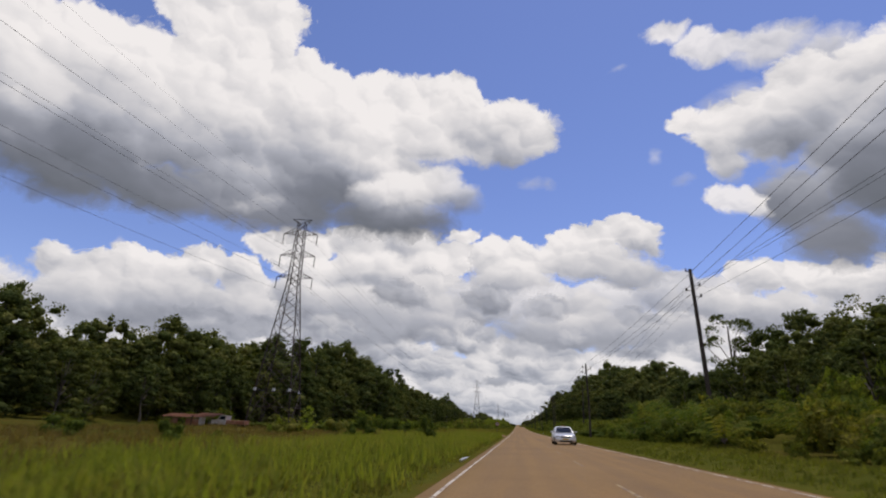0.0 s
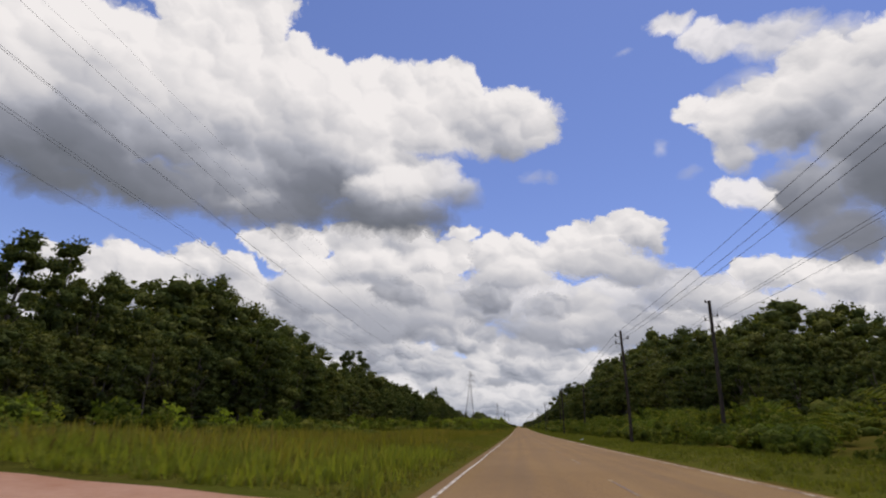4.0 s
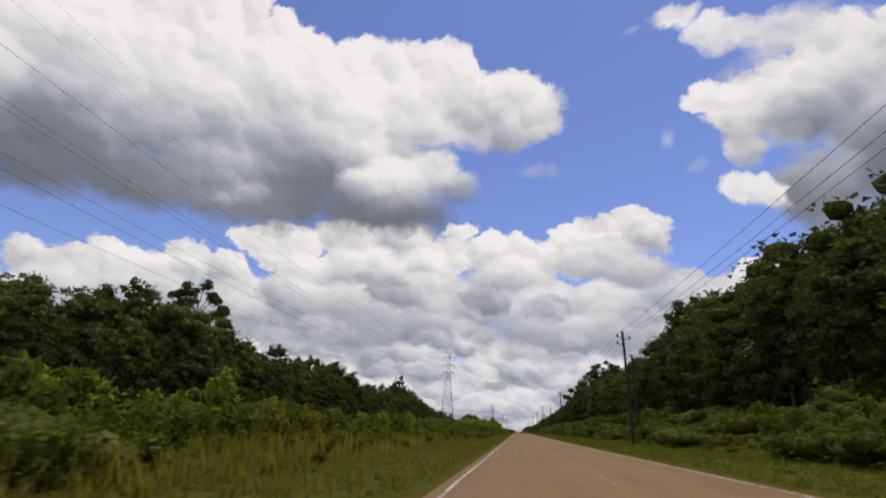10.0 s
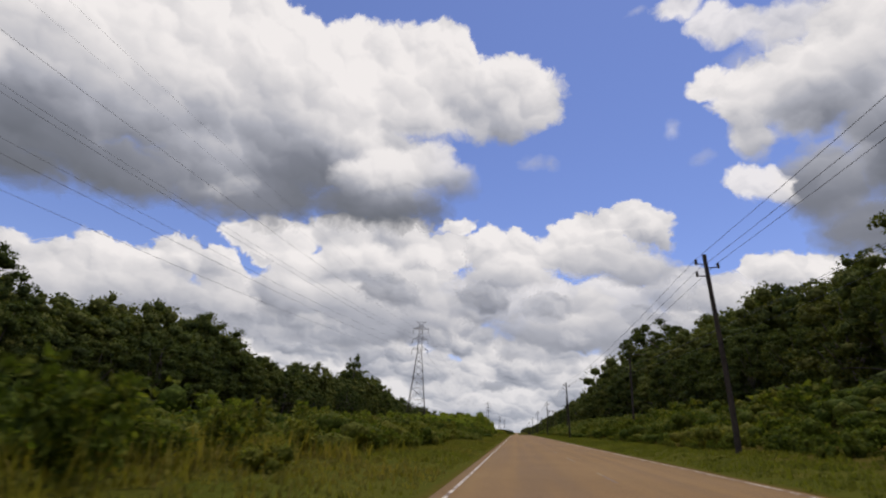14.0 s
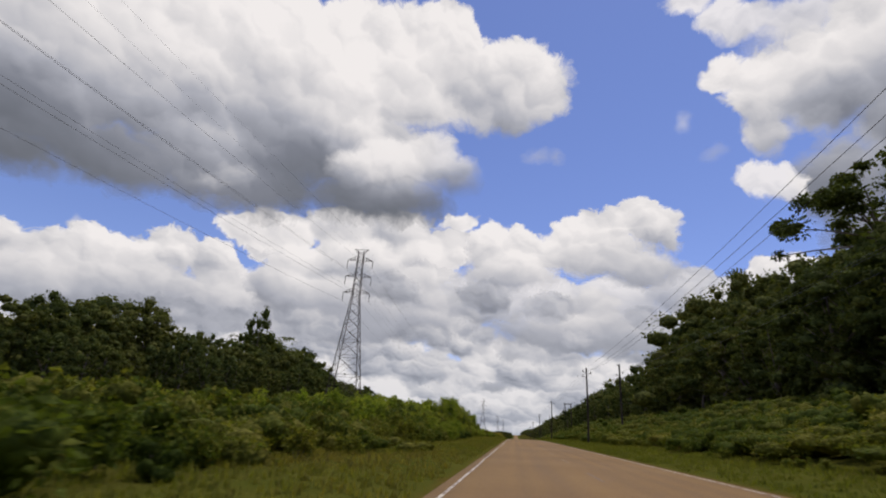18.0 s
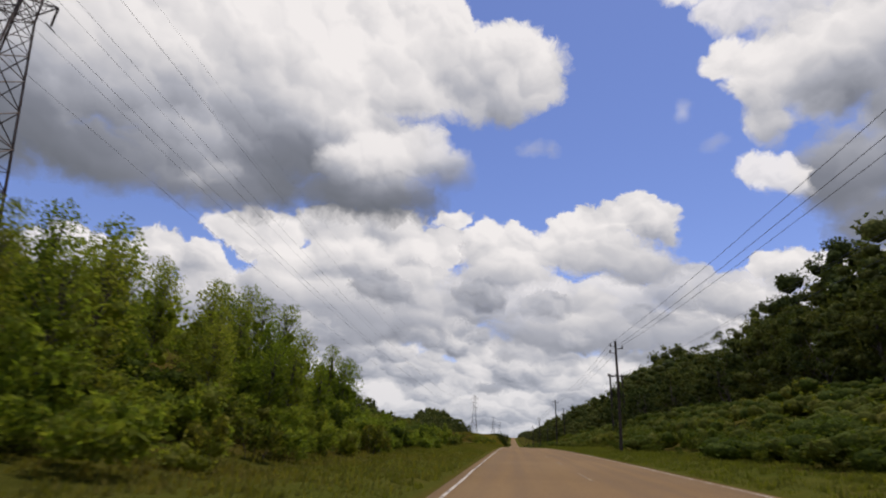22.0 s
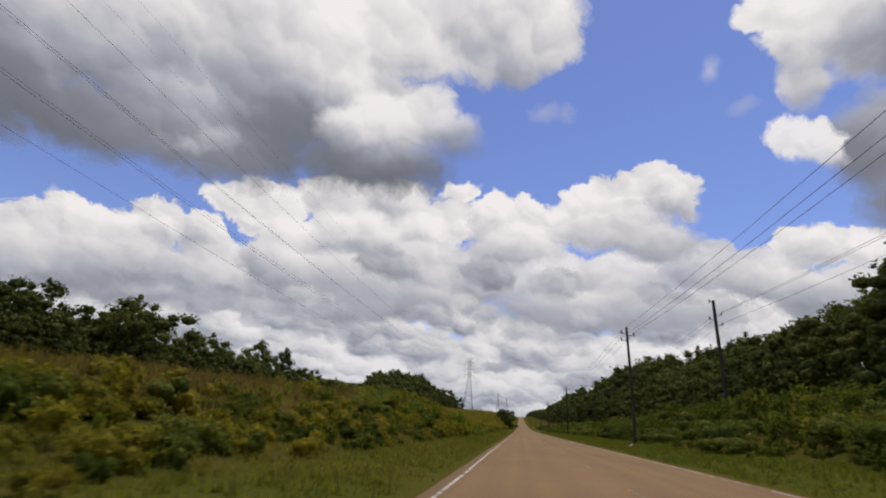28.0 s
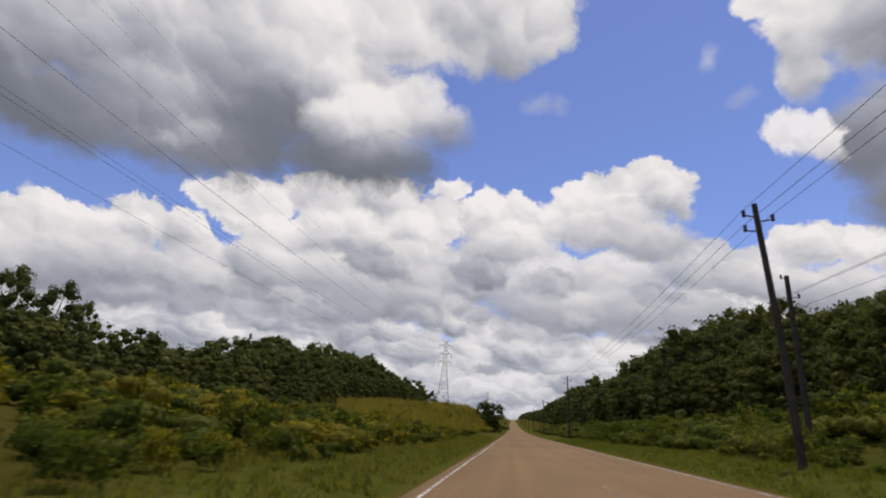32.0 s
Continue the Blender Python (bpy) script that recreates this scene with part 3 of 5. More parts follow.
def road_profile(x, y):
    t = np.abs(x - 2.05) / 3.8
    return road_z(y) + FALL * x + 0.05 * (1 - t * t) - 0.02 - np.where(t > 1.003, 0.12, 0.0)


ry = np.concatenate([np.arange(-120, 1000, 4.0), np.arange(1000, 2400, 15.0)])
road_edge = np.array([ROAD_L - 0.03, ROAD_L, -0.8, 0.4, 2.05, 3.4, 4.7, ROAD_R, ROAD_R + 0.03])
tagged(new("road", sheet("road", road_edge, ry, road_profile, M_ASPHALT)), "dusty brown asphalt two-lane road", "road", kind="structure")


def stripe(name, x, w, y0, y1, mat, label, wob=0.0):
    yy = np.arange(y0, y1 + 0.1, 4.0) if y1 - y0 > 8 else np.linspace(y0, y1, 3)
    off = wob * np.sin(yy * 0.9) + wob * np.sin(yy * 0.37 + x)
    v, f = [], []
    for k, yv in enumerate(yy):
        z = float(road_profile(np.array(x), np.array(yv))) + 0.006
        v += [(x - w / 2 + off[k], yv, z), (x + w / 2 + off[k], yv, z)]
        if k:
            f.append((2 * k - 2, 2 * k - 1, 2 * k + 1, 2 * k))
    return tagged(new(name, mesh_of(name, v, f, mat)), label, "road marking", kind="structure")


stripe("edge_line", -1.45, 0.08, -60, 1500, M_LINE, "worn white edge line", 0.012)
stripe("edge_line", 5.55, 0.09, -60, 1500, M_LINE, "worn white edge line", 0.012)
for k in range(-4, 110):
    stripe("centre_dash", 2.1, 0.09, k * 9.0, k * 9.0 + 3.2, M_CENTRE, "faded yellow centre dash")


# ---- foliage ----
ICO = bmesh.new()
bmesh.ops.create_icosphere(ICO, subdivisions=1, radius=1.0)
LOW_V = np.array([v.co[:] for v in ICO.verts])
LOW_F = np.array([[v.index for v in f.verts] for f in ICO.faces])
ICO.free()
ICO = bmesh.new()
bmesh.ops.create_icosphere(ICO, subdivisions=2, radius=1.0)
BALL_V = np.array([v.co[:] for v in ICO.verts])
BALL_F = np.array([[v.index for v in f.verts] for f in ICO.faces])
ICO.free()


def unit(v):
    return v / np.maximum(np.linalg.norm(v, axis=-1, keepdims=True), 1e-6)


class Soup:
    """Triangles and quads gathered as arrays, for foliage with thousands of faces."""

    def __init__(self):
        self.v, self.f, self.m, self.n = [], [], [], 0

    def put(self, verts, faces, mat=0):
        verts, faces = np.asarray(verts, float), np.asarray(faces, int)
        self.v.append(verts)
        self.f.append((faces + self.n, mat))
        self.n += len(verts)

    def mesh(self, name, *mats):
        me = bpy.data.meshes.new(name)
        v = np.concatenate(self.v)
        sizes = np.concatenate([np.full(len(f), f.shape[1]) for f, _ in self.f])
        loops = np.concatenate([f.ravel() for f, _ in self.f])
        slots = np.concatenate([np.full(len(f), m) for f, m in self.f])
        me.vertices.add(len(v))
        me.vertices.foreach_set("co", v.ravel())
        me.loops.add(len(loops))
        me.loops.foreach_set("vertex_index", loops)
        me.polygons.add(len(sizes))
        me.polygons.foreach_set("loop_start", np.concatenate([[0], np.cumsum(sizes)[:-1]]))
        me.polygons.foreach_set("loop_total", sizes)
        me.polygons.foreach_set("material_index", slots)
        for m in mats:
            me.materials.append(m)
        me.update(calc_edges=True)
        return me


def add_leaves(s, centre, radius, count, size, r, mat=0, squash=0.8, droop=0.25, away=None):
    """Sprays of leaves on the outside of one clump: bent lozenges, turned mostly outwards and up."""
    d = r.normal(size=(count, 3)) + np.array([0, 0, 0.35])
    if away is not None:
        d = d + away * 0.75
    d = unit(d)
    at = centre + d * radius * np.array([1, 1, squash]) * r.uniform(0.6, 1.12, (count, 1))
    out = unit(d + r.normal(size=(count, 3)) * 0.6 - np.array([0, 0, droop]))
    side = unit(np.cross(out, r.normal(size=(count, 3))))
    up = np.cross(side, out)
    ln = size * r.uniform(0.55, 1.4, (count, 1))
    w = ln * r.uniform(0.25, 0.42, (count, 1))
    a, b = at - out * ln * 0.35, at + out * ln * 0.65
    mid = at + up * ln * 0.1
    v = np.stack([a, mid + side * w, b, mid - side * w], 1).reshape(-1, 3)
    s.put(v, np.arange(count * 4).reshape(-1, 4), mat)


def add_core(s, centre, radius, r, mat=0, squash=0.8, size=0.72):
    k = r.uniform(0.74, 1.08, (len(BALL_V), 1)) * radius * size
    s.put(centre + BALL_V * k * np.array([1, 1, squash]), BALL_F, mat)


def add_limb(s, a, b, ra, rb, mat=0, sides=5, bow=0.0):
    a, b = np.array(a, float), np.array(b, float)
    d = unit(b - a)
    x = unit(np.cross(d, [0.3, 0.9, 0.2]))
    y = np.cross(d, x)
    rings = 4
    v = []
    for k in range(rings):
        t = k / (rings - 1)
        c = a + (b - a) * t + x * bow * math.sin(math.pi * t)
        rad = ra + (rb - ra) * t
        for j in range(sides):
            an = 2 * math.pi * j / sides
            v.append(c + (x * math.cos(an) + y * math.sin(an)) * rad)
    f = [(k * sides + j, k * sides + (j + 1) % sides, (k + 1) * sides + (j + 1) % sides, (k + 1) * sides + j) for k in range(rings - 1) for j in range(sides)]
    s.put(v, f, mat)


CROWNS = {  # clumps, lowest, highest, spread, clump radius
    "dome": (46, 3.0, 9.2, 3.5, 0.8), "tall": (40, 3.8, 9.4, 2.4, 0.72), "umbrella": (34, 7.2, 9.6, 3.5, 0.6),
    "cone": (36, 3.0, 9.7, 2.3, 0.66), "open": (26, 4.6, 9.5, 2.9, 0.52), "wall": (52, 0.9, 9.1, 3.4, 0.82)}


def crown_shape(kind, r):
    """Clump centres and radii of a tree about 10 m high."""
    c, rad = [], []
    n, h0, h1, w, size = CROWNS[kind]
    lop = r.uniform(0, 6.28)
    for k in range(n):
        t = (k + 0.5) / n
        z = h0 + (h1 - h0) * t
        env = {"dome": math.sqrt(max(0.05, 1 - (t * 1.02) ** 2.4)), "tall": math.sin(math.pi * (0.15 + 0.78 * t)) ** 0.6, "umbrella": 1.08 - 0.75 * t * t,
               "cone": 1.1 - 0.95 * t, "open": math.sin(math.pi * (0.2 + 0.7 * t)) ** 0.5, "wall": 1.0 - 0.45 * t * t}[kind]
        an = k * 2.4 + r.uniform(-0.4, 0.4)
        # crowns are lopsided, with hollows between the boughs
        q = w * env * r.uniform(0.55, 1.05) * (1.0 + 0.22 * math.sin(2 * an + lop) + 0.15 * math.sin(3 * an + 2 * lop + z))
        c.append((math.cos(an) * q, math.sin(an) * q, z + r.uniform(-0.5, 0.5)))
        rad.append(size * r.uniform(0.55, 1.35))
    return np.array(c), np.array(rad)


def tree_meshes(kind, seed):
    r = np.random.default_rng(seed)
    c, rad = crown_shape(kind, r)
    crown, trunk = Soup(), Soup()
    airy = kind in ("umbrella", "open")
    squash = 0.6 if kind == "umbrella" else 0.8
    middle = np.array([0, 0, c[:, 2].mean()])
    for k in range(len(c)):
        if kind != "open":
            v = c[k] + LOW_V * r.uniform(0.45, 0.95, (len(LOW_V), 1)) * rad[k] * r.uniform(0.7, 1.15, 3) * np.array([1, 1, squash])
            crown.put(v, LOW_F)
        add_leaves(crown, c[k], rad[k] * r.uniform(0.8, 1.25, 3), int((210 if airy else 84) * (rad[k] / (0.6 if airy else 0.8)) ** 1.5), 0.16 if airy else 0.21, r, 0, squash, 0.25, unit(c[k] - middle))
    top = float(c[:, 2].max())
    fork = float(c[:, 2].min()) * 0.9
    lean = r.uniform(-0.3, 0.3, 2)
    add_limb(trunk, (0, 0, -0.5), (lean[0], lean[1], fork), 0.2, 0.13, bow=0.15)
    add_limb(trunk, (lean[0], lean[1], fork), (lean[0] * 1.5, lean[1] * 1.5, top * 0.93), 0.13, 0.03, bow=0.1)
    for k in range(0, len(c), 2 if airy else 4):
        z0 = fork + (c[k, 2] - fork) * 0.35
        add_limb(trunk, (lean[0], lean[1], z0), c[k], 0.06, 0.02, sides=4, bow=0.2)
    return trunk.mesh("trunk", M_BARK), crown


TREE_KINDS = [("dome", 1), ("dome", 2), ("tall", 3), ("tall", 4), ("wall", 5), ("wall", 6), ("open", 7), ("cone", 8), ("umbrella", 9), ("dome", 10), ("wall", 11)]
TREES = {}
for kind, seed in TREE_KINDS:
    trunk, soup = tree_meshes(kind, seed)
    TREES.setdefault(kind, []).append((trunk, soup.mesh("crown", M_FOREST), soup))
TREE_WORDS = {"dome": "broad dark green rainforest tree", "tall": "tall slender dark green forest tree", "wall": "dense forest-edge tree leafy to the ground",
              "open": "thin open-crowned tree with bare limbs", "cone": "narrow pointed dark green tree", "umbrella": "emergent tree with a flat umbrella crown"}


def plant_tree(kind, x, y, top, r, wide=1.0):
    """One tree whose crown ends at the height top."""
    z = float(land_z(x, y))
    k = max(top - z, 4.0) / 9.9
    trunk, crown, _ = TREES[kind][int(r.integers(len(TREES[kind])))]
    e = new("tree")
    tagged(e, TREE_WORDS[kind], "tree", "roadside forest trees")
    e.matrix_basis = pose(x, y, z, 0, 0, r.uniform(0, 360)) @ Matrix.Diagonal((k * wide, k * wide, k, 1))
    for name, data in (("trunk", trunk), ("crown", crown)):
        o = new(name, data)
        o.parent = e


# forest fronts: distance from the eye's line and height of the canopy above the road
L_Y = (-150, 0, 70, 100, 130, 180, 200, 225, 255, 290, 330, 355, 400, 440, 480, 510, 545, 570, 625, 650, 690, 715, 735, 755, 775, 800, 830, 870, 900, 945, 980, 1300, 1800, 2400)
L_FRONT = (-60, -60, -58, -55, -53, -53, -54, -55, -57, -58, -60, -62, -62, -60, -58, -58, -60, -62, -66, -66, -66, -50, -34, -28, -28, -32, -44, -44, -44, -42, -40, -34, -28, -26)
R_Y = (-150, 0, 66, 85, 110, 145, 190, 230, 260, 290, 330, 350, 370, 400, 430, 478, 495, 515, 530, 550, 580, 612, 630, 670, 690, 720, 760, 798, 830, 900, 950, 1050, 1300, 1800, 2400)
R_FRONT = (33, 33, 33, 33, 33, 34, 34, 33, 32, 31, 31, 31, 31, 31, 30, 29, 29, 29, 29, 29, 28, 27, 29, 32, 32, 34, 36, 38, 40, 38, 37, 34, 30, 26, 24)
# the canopy's skyline on each side
LEFT_SKY = {-150: 17, 0: 15, 59: 17.6, 66: 14, 72: 12.3, 80: 16.9, 103: 17.7, 116: 19.2, 125: 21.6, 134: 19.8, 138: 12.5, 148: 13, 156: 21, 164: 17.3, 173: 22.8, 179: 28.5, 189: 29.5,
            196: 25.7, 200: 19.1, 208: 25.7, 218: 25, 227: 26.4, 234: 22.4, 254: 24, 263: 18.8, 270: 17.4, 279: 20, 293: 21.8, 302: 24.5, 314: 22.4, 326: 23, 334: 23, 344: 22, 357: 19,
            368: 23, 376: 17.2, 390: 21.2, 418: 24, 432: 19.9, 443: 18, 460: 15.3, 465: 17, 470: 14.1, 477: 19.7, 485: 20.8, 493: 17.5, 505: 18.1, 520: 20.8, 544: 24, 566: 25, 590: 20,
            621: 17.7, 627: 16.4, 640: 20.8, 668: 21.7, 674: 17.4, 691: 19, 695: 15.3, 702: 19.2, 711: 17.2, 721: 13, 731: 12, 742: 10.3, 750: 9, 761: 9.5, 773: 9.5, 787: 13,
            799: 14, 830: 18, 867: 22.4, 901: 25, 943: 22, 970: 21, 990: 9, 1300: 8, 1800: 8, 2400: 9}
RIGHT_SKY = {-150: 18, 0: 18, 54: 17, 66: 19.6, 83: 20.5, 87: 16.5, 95: 20, 106: 18, 117: 13.9, 134: 16, 137: 14, 144: 17.5, 154: 15, 167: 19, 179: 23.2, 210: 25.6, 226: 27.5, 241: 28,
             258: 30.2, 276: 31, 304: 30, 338: 30.5, 345: 31, 350: 24.6, 357: 24.3, 368: 23.5, 394: 25.1, 429: 25.2, 448: 27, 456: 25, 462: 25.5, 470: 26, 475: 26.5, 494: 30.9, 503: 30, 514: 28, 519: 22.2,
             534: 24.3, 552: 25.5, 567: 23.1, 580: 21, 592: 20.1, 612: 21.4, 626: 25.9, 644: 26.8, 669: 27.2, 684: 22, 695: 21.1, 716: 19.7, 729: 22.1, 734: 21, 762: 24.5, 776: 20.5, 786: 23.5,
             798: 24.4, 813: 25.9, 833: 31, 868: 31.3, 897: 31, 931: 27, 992: 28, 1300: 18, 1800: 16, 2400: 16}

woods = Soup()


def turned(an):
    return np.array([[math.cos(an), math.sin(an), 0], [-math.sin(an), math.cos(an), 0], [0, 0, 1]])


def far_tree(kind, x, y, top, r, wide=1.0):
    """A tree of the joined woods: the same clumps with fewer, larger sprays."""
    z = float(land_z(x, y))
    k = max(top - z, 4.0) / 9.9
    soup = TREES[kind][int(r.integers(len(TREES[kind])))][2]
    rot = turned(r.uniform(0, 2 * math.pi))
    bare, far = kind in ("open", "umbrella"), y > 900 or y < -5
    size = np.array([k * wide, k * wide, k])
    for v, (f, m) in zip(soup.v, soup.f):
        if f.shape[1] == 3:
            mid = v.mean(0)
            rad = np.linalg.norm(v - mid, axis=1).mean()
            v, f = mid + LOW_V * rad * r.uniform(0.88, 1.18, (len(LOW_V), 1)), LOW_F
        else:
            keep = max(6, len(f) // (12 if far else 4 if bare else 9 if v[:, 2].mean() < 5.5 else 4))
            v = v[:keep * 4].reshape(-1, 4, 3)[:, 1:]
            mid = v.mean(1, keepdims=True)
            v, f = (mid + (v - mid) * (2.8 if far else 1.75)).reshape(-1, 3), np.arange(keep * 3).reshape(-1, 3)
        woods.put((v @ rot) * size + np.array([x, y, z]), f, 0)


r = np.random.default_rng(21)
MIX = ["dome", "dome", "wall", "dome", "wall", "dome", "open", "tall"]
for side, fy, front, skyline in ((-1, L_Y, L_FRONT, LEFT_SKY), (1, R_Y, R_FRONT, RIGHT_SKY)):
    y = -90.0
    while y < 2300:
        near = -10 < y < 950
        y += (5.2 if near else 12.0) * r.uniform(0.75, 1.25)
        x0, top = float(np.interp(y, fy, front)), np.interp(y + np.linspace(-4.5, 4.5, 7), list(skyline), list(skyline.values()))
        top = float(top.min() + top[3]) / 2
        for row in range(3 if near else 2):
            x = x0 + side * (row * 8.0 + r.uniform(-2.5, 2.5))
            t = top * ((0.65, 0.9, 1.04)[row] if near else (0.8, 1.0)[row]) * r.uniform(0.9, 1.05) + float(road_z(y))
            kind = ("wall" if row == 1 else MIX[int(r.integers(len(MIX)))]) if row else ("wall" if r.uniform() < 0.7 else "dome")
            if row == 0 and 0 < y < 640:
                plant_tree(kind, x, y + r.uniform(-1.2, 1.2), t, r, r.uniform(0.85, 1.35))
            else:
                far_tree(kind, x, y + r.uniform(-1.2, 1.2), t, r, r.choice([0.9, 1.05, 1.2, 1.5]) if near else 1.5)
    # single crowns that stand up out of the canopy
    keys = list(skyline)
    for before, at, after in zip(keys, keys[1:], keys[2:]):
        h = skyline[at]
        if 0 < at < 940 and h - min(skyline[before], skyline[after]) > 1.2 and h >= max(skyline[before], skyline[after]) - 0.6:
            plant_tree("tall" if h - max(skyline[before], skyline[after]) > 4 else "dome", float(np.interp(at, fy, front)) + side * 10.0, float(at), h + float(road_z(at)), r, r.uniform(0.8, 1.0))
SINGLE = (("umbrella", -83.5, 341.7, 36, 0.78), ("dome", -82, 791, 23.5, 0.75), ("tall", -85, 800, 21.5, 0.8), ("dome", -90, 788, 25.5, 0.85), ("tall", -71, 531, 32.5, 0.55), ("tall", -74, 193, 30, 0.9), ("dome", 42.5, 352, 36, 0.75), ("umbrella", 47, 354, 37, 0.8), ("umbrella", 38, 454, 33.5, 1.0), ("open", 41, 592, 27, 0.9),
          ("open", 39, 99, 23, 1.0), ("cone", -66, 152, 25, 0.9), ("cone", -64, 143, 23, 1.0), ("open", 48, 634, 31, 0.9), ("open", 45, 626, 28, 0.9),
          ("tall", -66, 232, 25, 1.0), ("open", -68, 250, 20, 1.1), ("dome", -70, 96, 20, 1.0), ("umbrella", -84, 600, 22, 0.9), ("tall", 54, 455, 36, 1.0))
for kind, x, y, top, wide in SINGLE:
    plant_tree(kind, x, y, top, r, wide)
for dx, dy, wide in ((0.0, 0.0, 1.3), (-1.8, 1.0, 1.1), (1.5, 1.6, 1.1)):
    plant_tree("wall", -6.4 + dx, 868 + dy, float(road_z(868)) + 9.2 - abs(dx) * 0.5, r, wide)
# the closed canopy that goes on behind the forest edge
cy = np.arange(-140, 1320, 6.0)
for side, fy, front, skyline in ((-1, L_Y, L_FRONT, LEFT_SKY), (1, R_Y, R_FRONT, RIGHT_SKY)):
    back = np.concatenate([[17.0, 18.5], np.arange(21, 330, 6.0)])
    gy, gb = np.meshgrid(cy, back, indexing="ij")
    gx = np.interp(gy, fy, front) + side * gb + r.uniform(-1.5, 1.5, gy.shape)
    low = np.minimum(np.interp(gy, list(skyline), list(skyline.values())), 19.0) * 0.72
    bumps = np.sin(gx * 0.55 + gy * 0.21) + np.sin(gx * 0.23 - gy * 0.47) + r.uniform(-1.0, 1.0, gy.shape)
    gz = np.where(gb < 18, land_z(gx, gy) - 1.0, np.maximum(road_z(gy) + low + bumps * 1.1, 4.0))
    k = len(back)
    i, j = np.meshgrid(np.arange(len(cy) - 1), np.arange(k - 1), indexing="ij")
    q = (i * k + j).ravel()
    woods.put(np.stack([gx.ravel(), gy.ravel(), gz.ravel()], 1), np.stack([q, q + 1, q + k + 1, q + k], 1), 0)
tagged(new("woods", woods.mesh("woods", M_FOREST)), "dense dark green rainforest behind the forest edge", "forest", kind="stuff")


# ---- shrubs, weeds and grass ----
def shrub_soup(kind, seed):
    """A shrub about 1 m high and 1 m in radius."""
    r = np.random.default_rng(seed)
    s = Soup()
    if kind == "bush":
        for k in range(7):
            an, q = k * 2.4, 0.55 * r.uniform(0.3, 1.0)
            c = np.array([math.cos(an) * q, math.sin(an) * q, r.uniform(0.14, 0.72)])
            add_core(s, c, 0.31, r, 0, 0.9, 0.85)
            add_leaves(s, c, 0.35, 150, 0.08, r)
        for k in range(4):
            add_limb(s, (0, 0, -0.1), (r.uniform(-0.3, 0.3), r.uniform(-0.3, 0.3), 0.6), 0.02, 0.008, 1, 4)
    elif kind == "mound":
        for k in range(8):
            an, q = k * 2.4, 0.85 * r.uniform(0.2, 1.0)
            c = np.array([math.cos(an) * q, math.sin(an) * q, 0.55 - 0.4 * q + r.uniform(-0.05, 0.1)])
            add_core(s, c, 0.42, r, 0, 0.7, 0.85)
            add_leaves(s, c, 0.42, 140, 0.07, r, 0, 0.75)
    elif kind == "sapling":
        for k in range(9):
            z = 0.22 + 0.75 * k / 8
            an, q = k * 2.4, 0.3 * (1.1 - 0.75 * k / 8) * r.uniform(0.6, 1.2)
            c = np.array([math.cos(an) * q, math.sin(an) * q, z])
            add_leaves(s, c, 0.2, 75, 0.085, r, 0, 1.1, 0.3)
            add_leaves(s, c * np.array([0.7, 0.7, 1.0]), 0.12, 30, 0.09, r, 0, 1.0, 0.3)
            add_limb(s, (0, 0, z * 0.7), c, 0.01, 0.004, 1, 4)
        add_limb(s, (0, 0, -0.1), (r.uniform(-0.08, 0.08), 0, 0.95), 0.022, 0.006, 1, 4)
    elif kind == "young_tree":
        # bushy to the ground, thin at the tip
        for k in range(40):
            z = 0.1 + 0.86 * (k / 39) ** 0.9
            an, q = k * 2.4, 0.25 * min(1.0, 1.35 * (1.03 - z) ** 0.7) * r.uniform(0.35, 1.1)
            c = np.array([math.cos(an) * q, math.sin(an) * q, z])
            if z < 0.66 and k % 2:
                add_core(s, c * np.array([0.6, 0.6, 1.0]), 0.06, r, 0, 1.2, 0.85)
            add_leaves(s, c, 0.085, 62, 0.023, r, 0, 1.25, 0.3)
            add_limb(s, (0, 0, z * 0.75), c, 0.005, 0.002, 1, 4)
        add_limb(s, (0, 0, -0.05), (r.uniform(-0.04, 0.04), 0, 0.92), 0.014, 0.003, 1, 4)
    elif kind == "frond":
        for k in range(18):
            an, ln, rise = k * 2.4 + r.uniform(-0.3, 0.3), r.uniform(0.75, 1.1), r.uniform(0.5, 1.5)
            d, w = np.array([math.cos(an), math.sin(an)]), np.array([-math.sin(an), math.cos(an)])
            spine = [np.array([*(d * ln * t), 0.1 + rise * (1.7 * t - 1.15 * t * t)]) for t in np.linspace(0, 1, 15)]
            for j in range(2, 15):
                along = (spine[j] - spine[j - 1]) * 0.45
                for sg in (-1, 1):
                    tip = spine[j] + np.array([*(w * sg * 0.22 * (1.25 - j / 14) + d * 0.12), -0.07 - 0.03 * r.uniform()])
                    s.put([spine[j] - along, spine[j], tip + along * 0.3, tip], [(0, 1, 2, 3)])
            add_limb(s, spine[0], spine[4], 0.012, 0.006, 1, 4)
    else:
        # broad-leaved weed: whorls of large drooping leaves on canes
        for k in range(6):
            an, q = k * 2.4, r.uniform(0.1, 0.55)
            c = np.array([math.cos(an) * q, math.sin(an) * q, r.uniform(0.5, 1.0)])
            add_limb(s, (c[0] * 0.3, c[1] * 0.3, -0.1), c, 0.014, 0.008, 1, 4)
            for j in range(3):
                add_leaves(s, c * np.array([1, 1, 0.55 + 0.2 * j]), 0.16, 24, 0.125, r, 0, 0.6, 0.1)
                add_leaves(s, c * np.array([1, 1, 0.5 + 0.2 * j]), 0.24, 24, 0.11, r, 0, 0.6, 0.1)
    return s


SHRUBS = {k: [shrub_soup(k, 40 + 7 * i + j) for j in range(3)] for i, k in enumerate(("bush", "mound", "sapling", "frond", "weed", "young_tree"))}


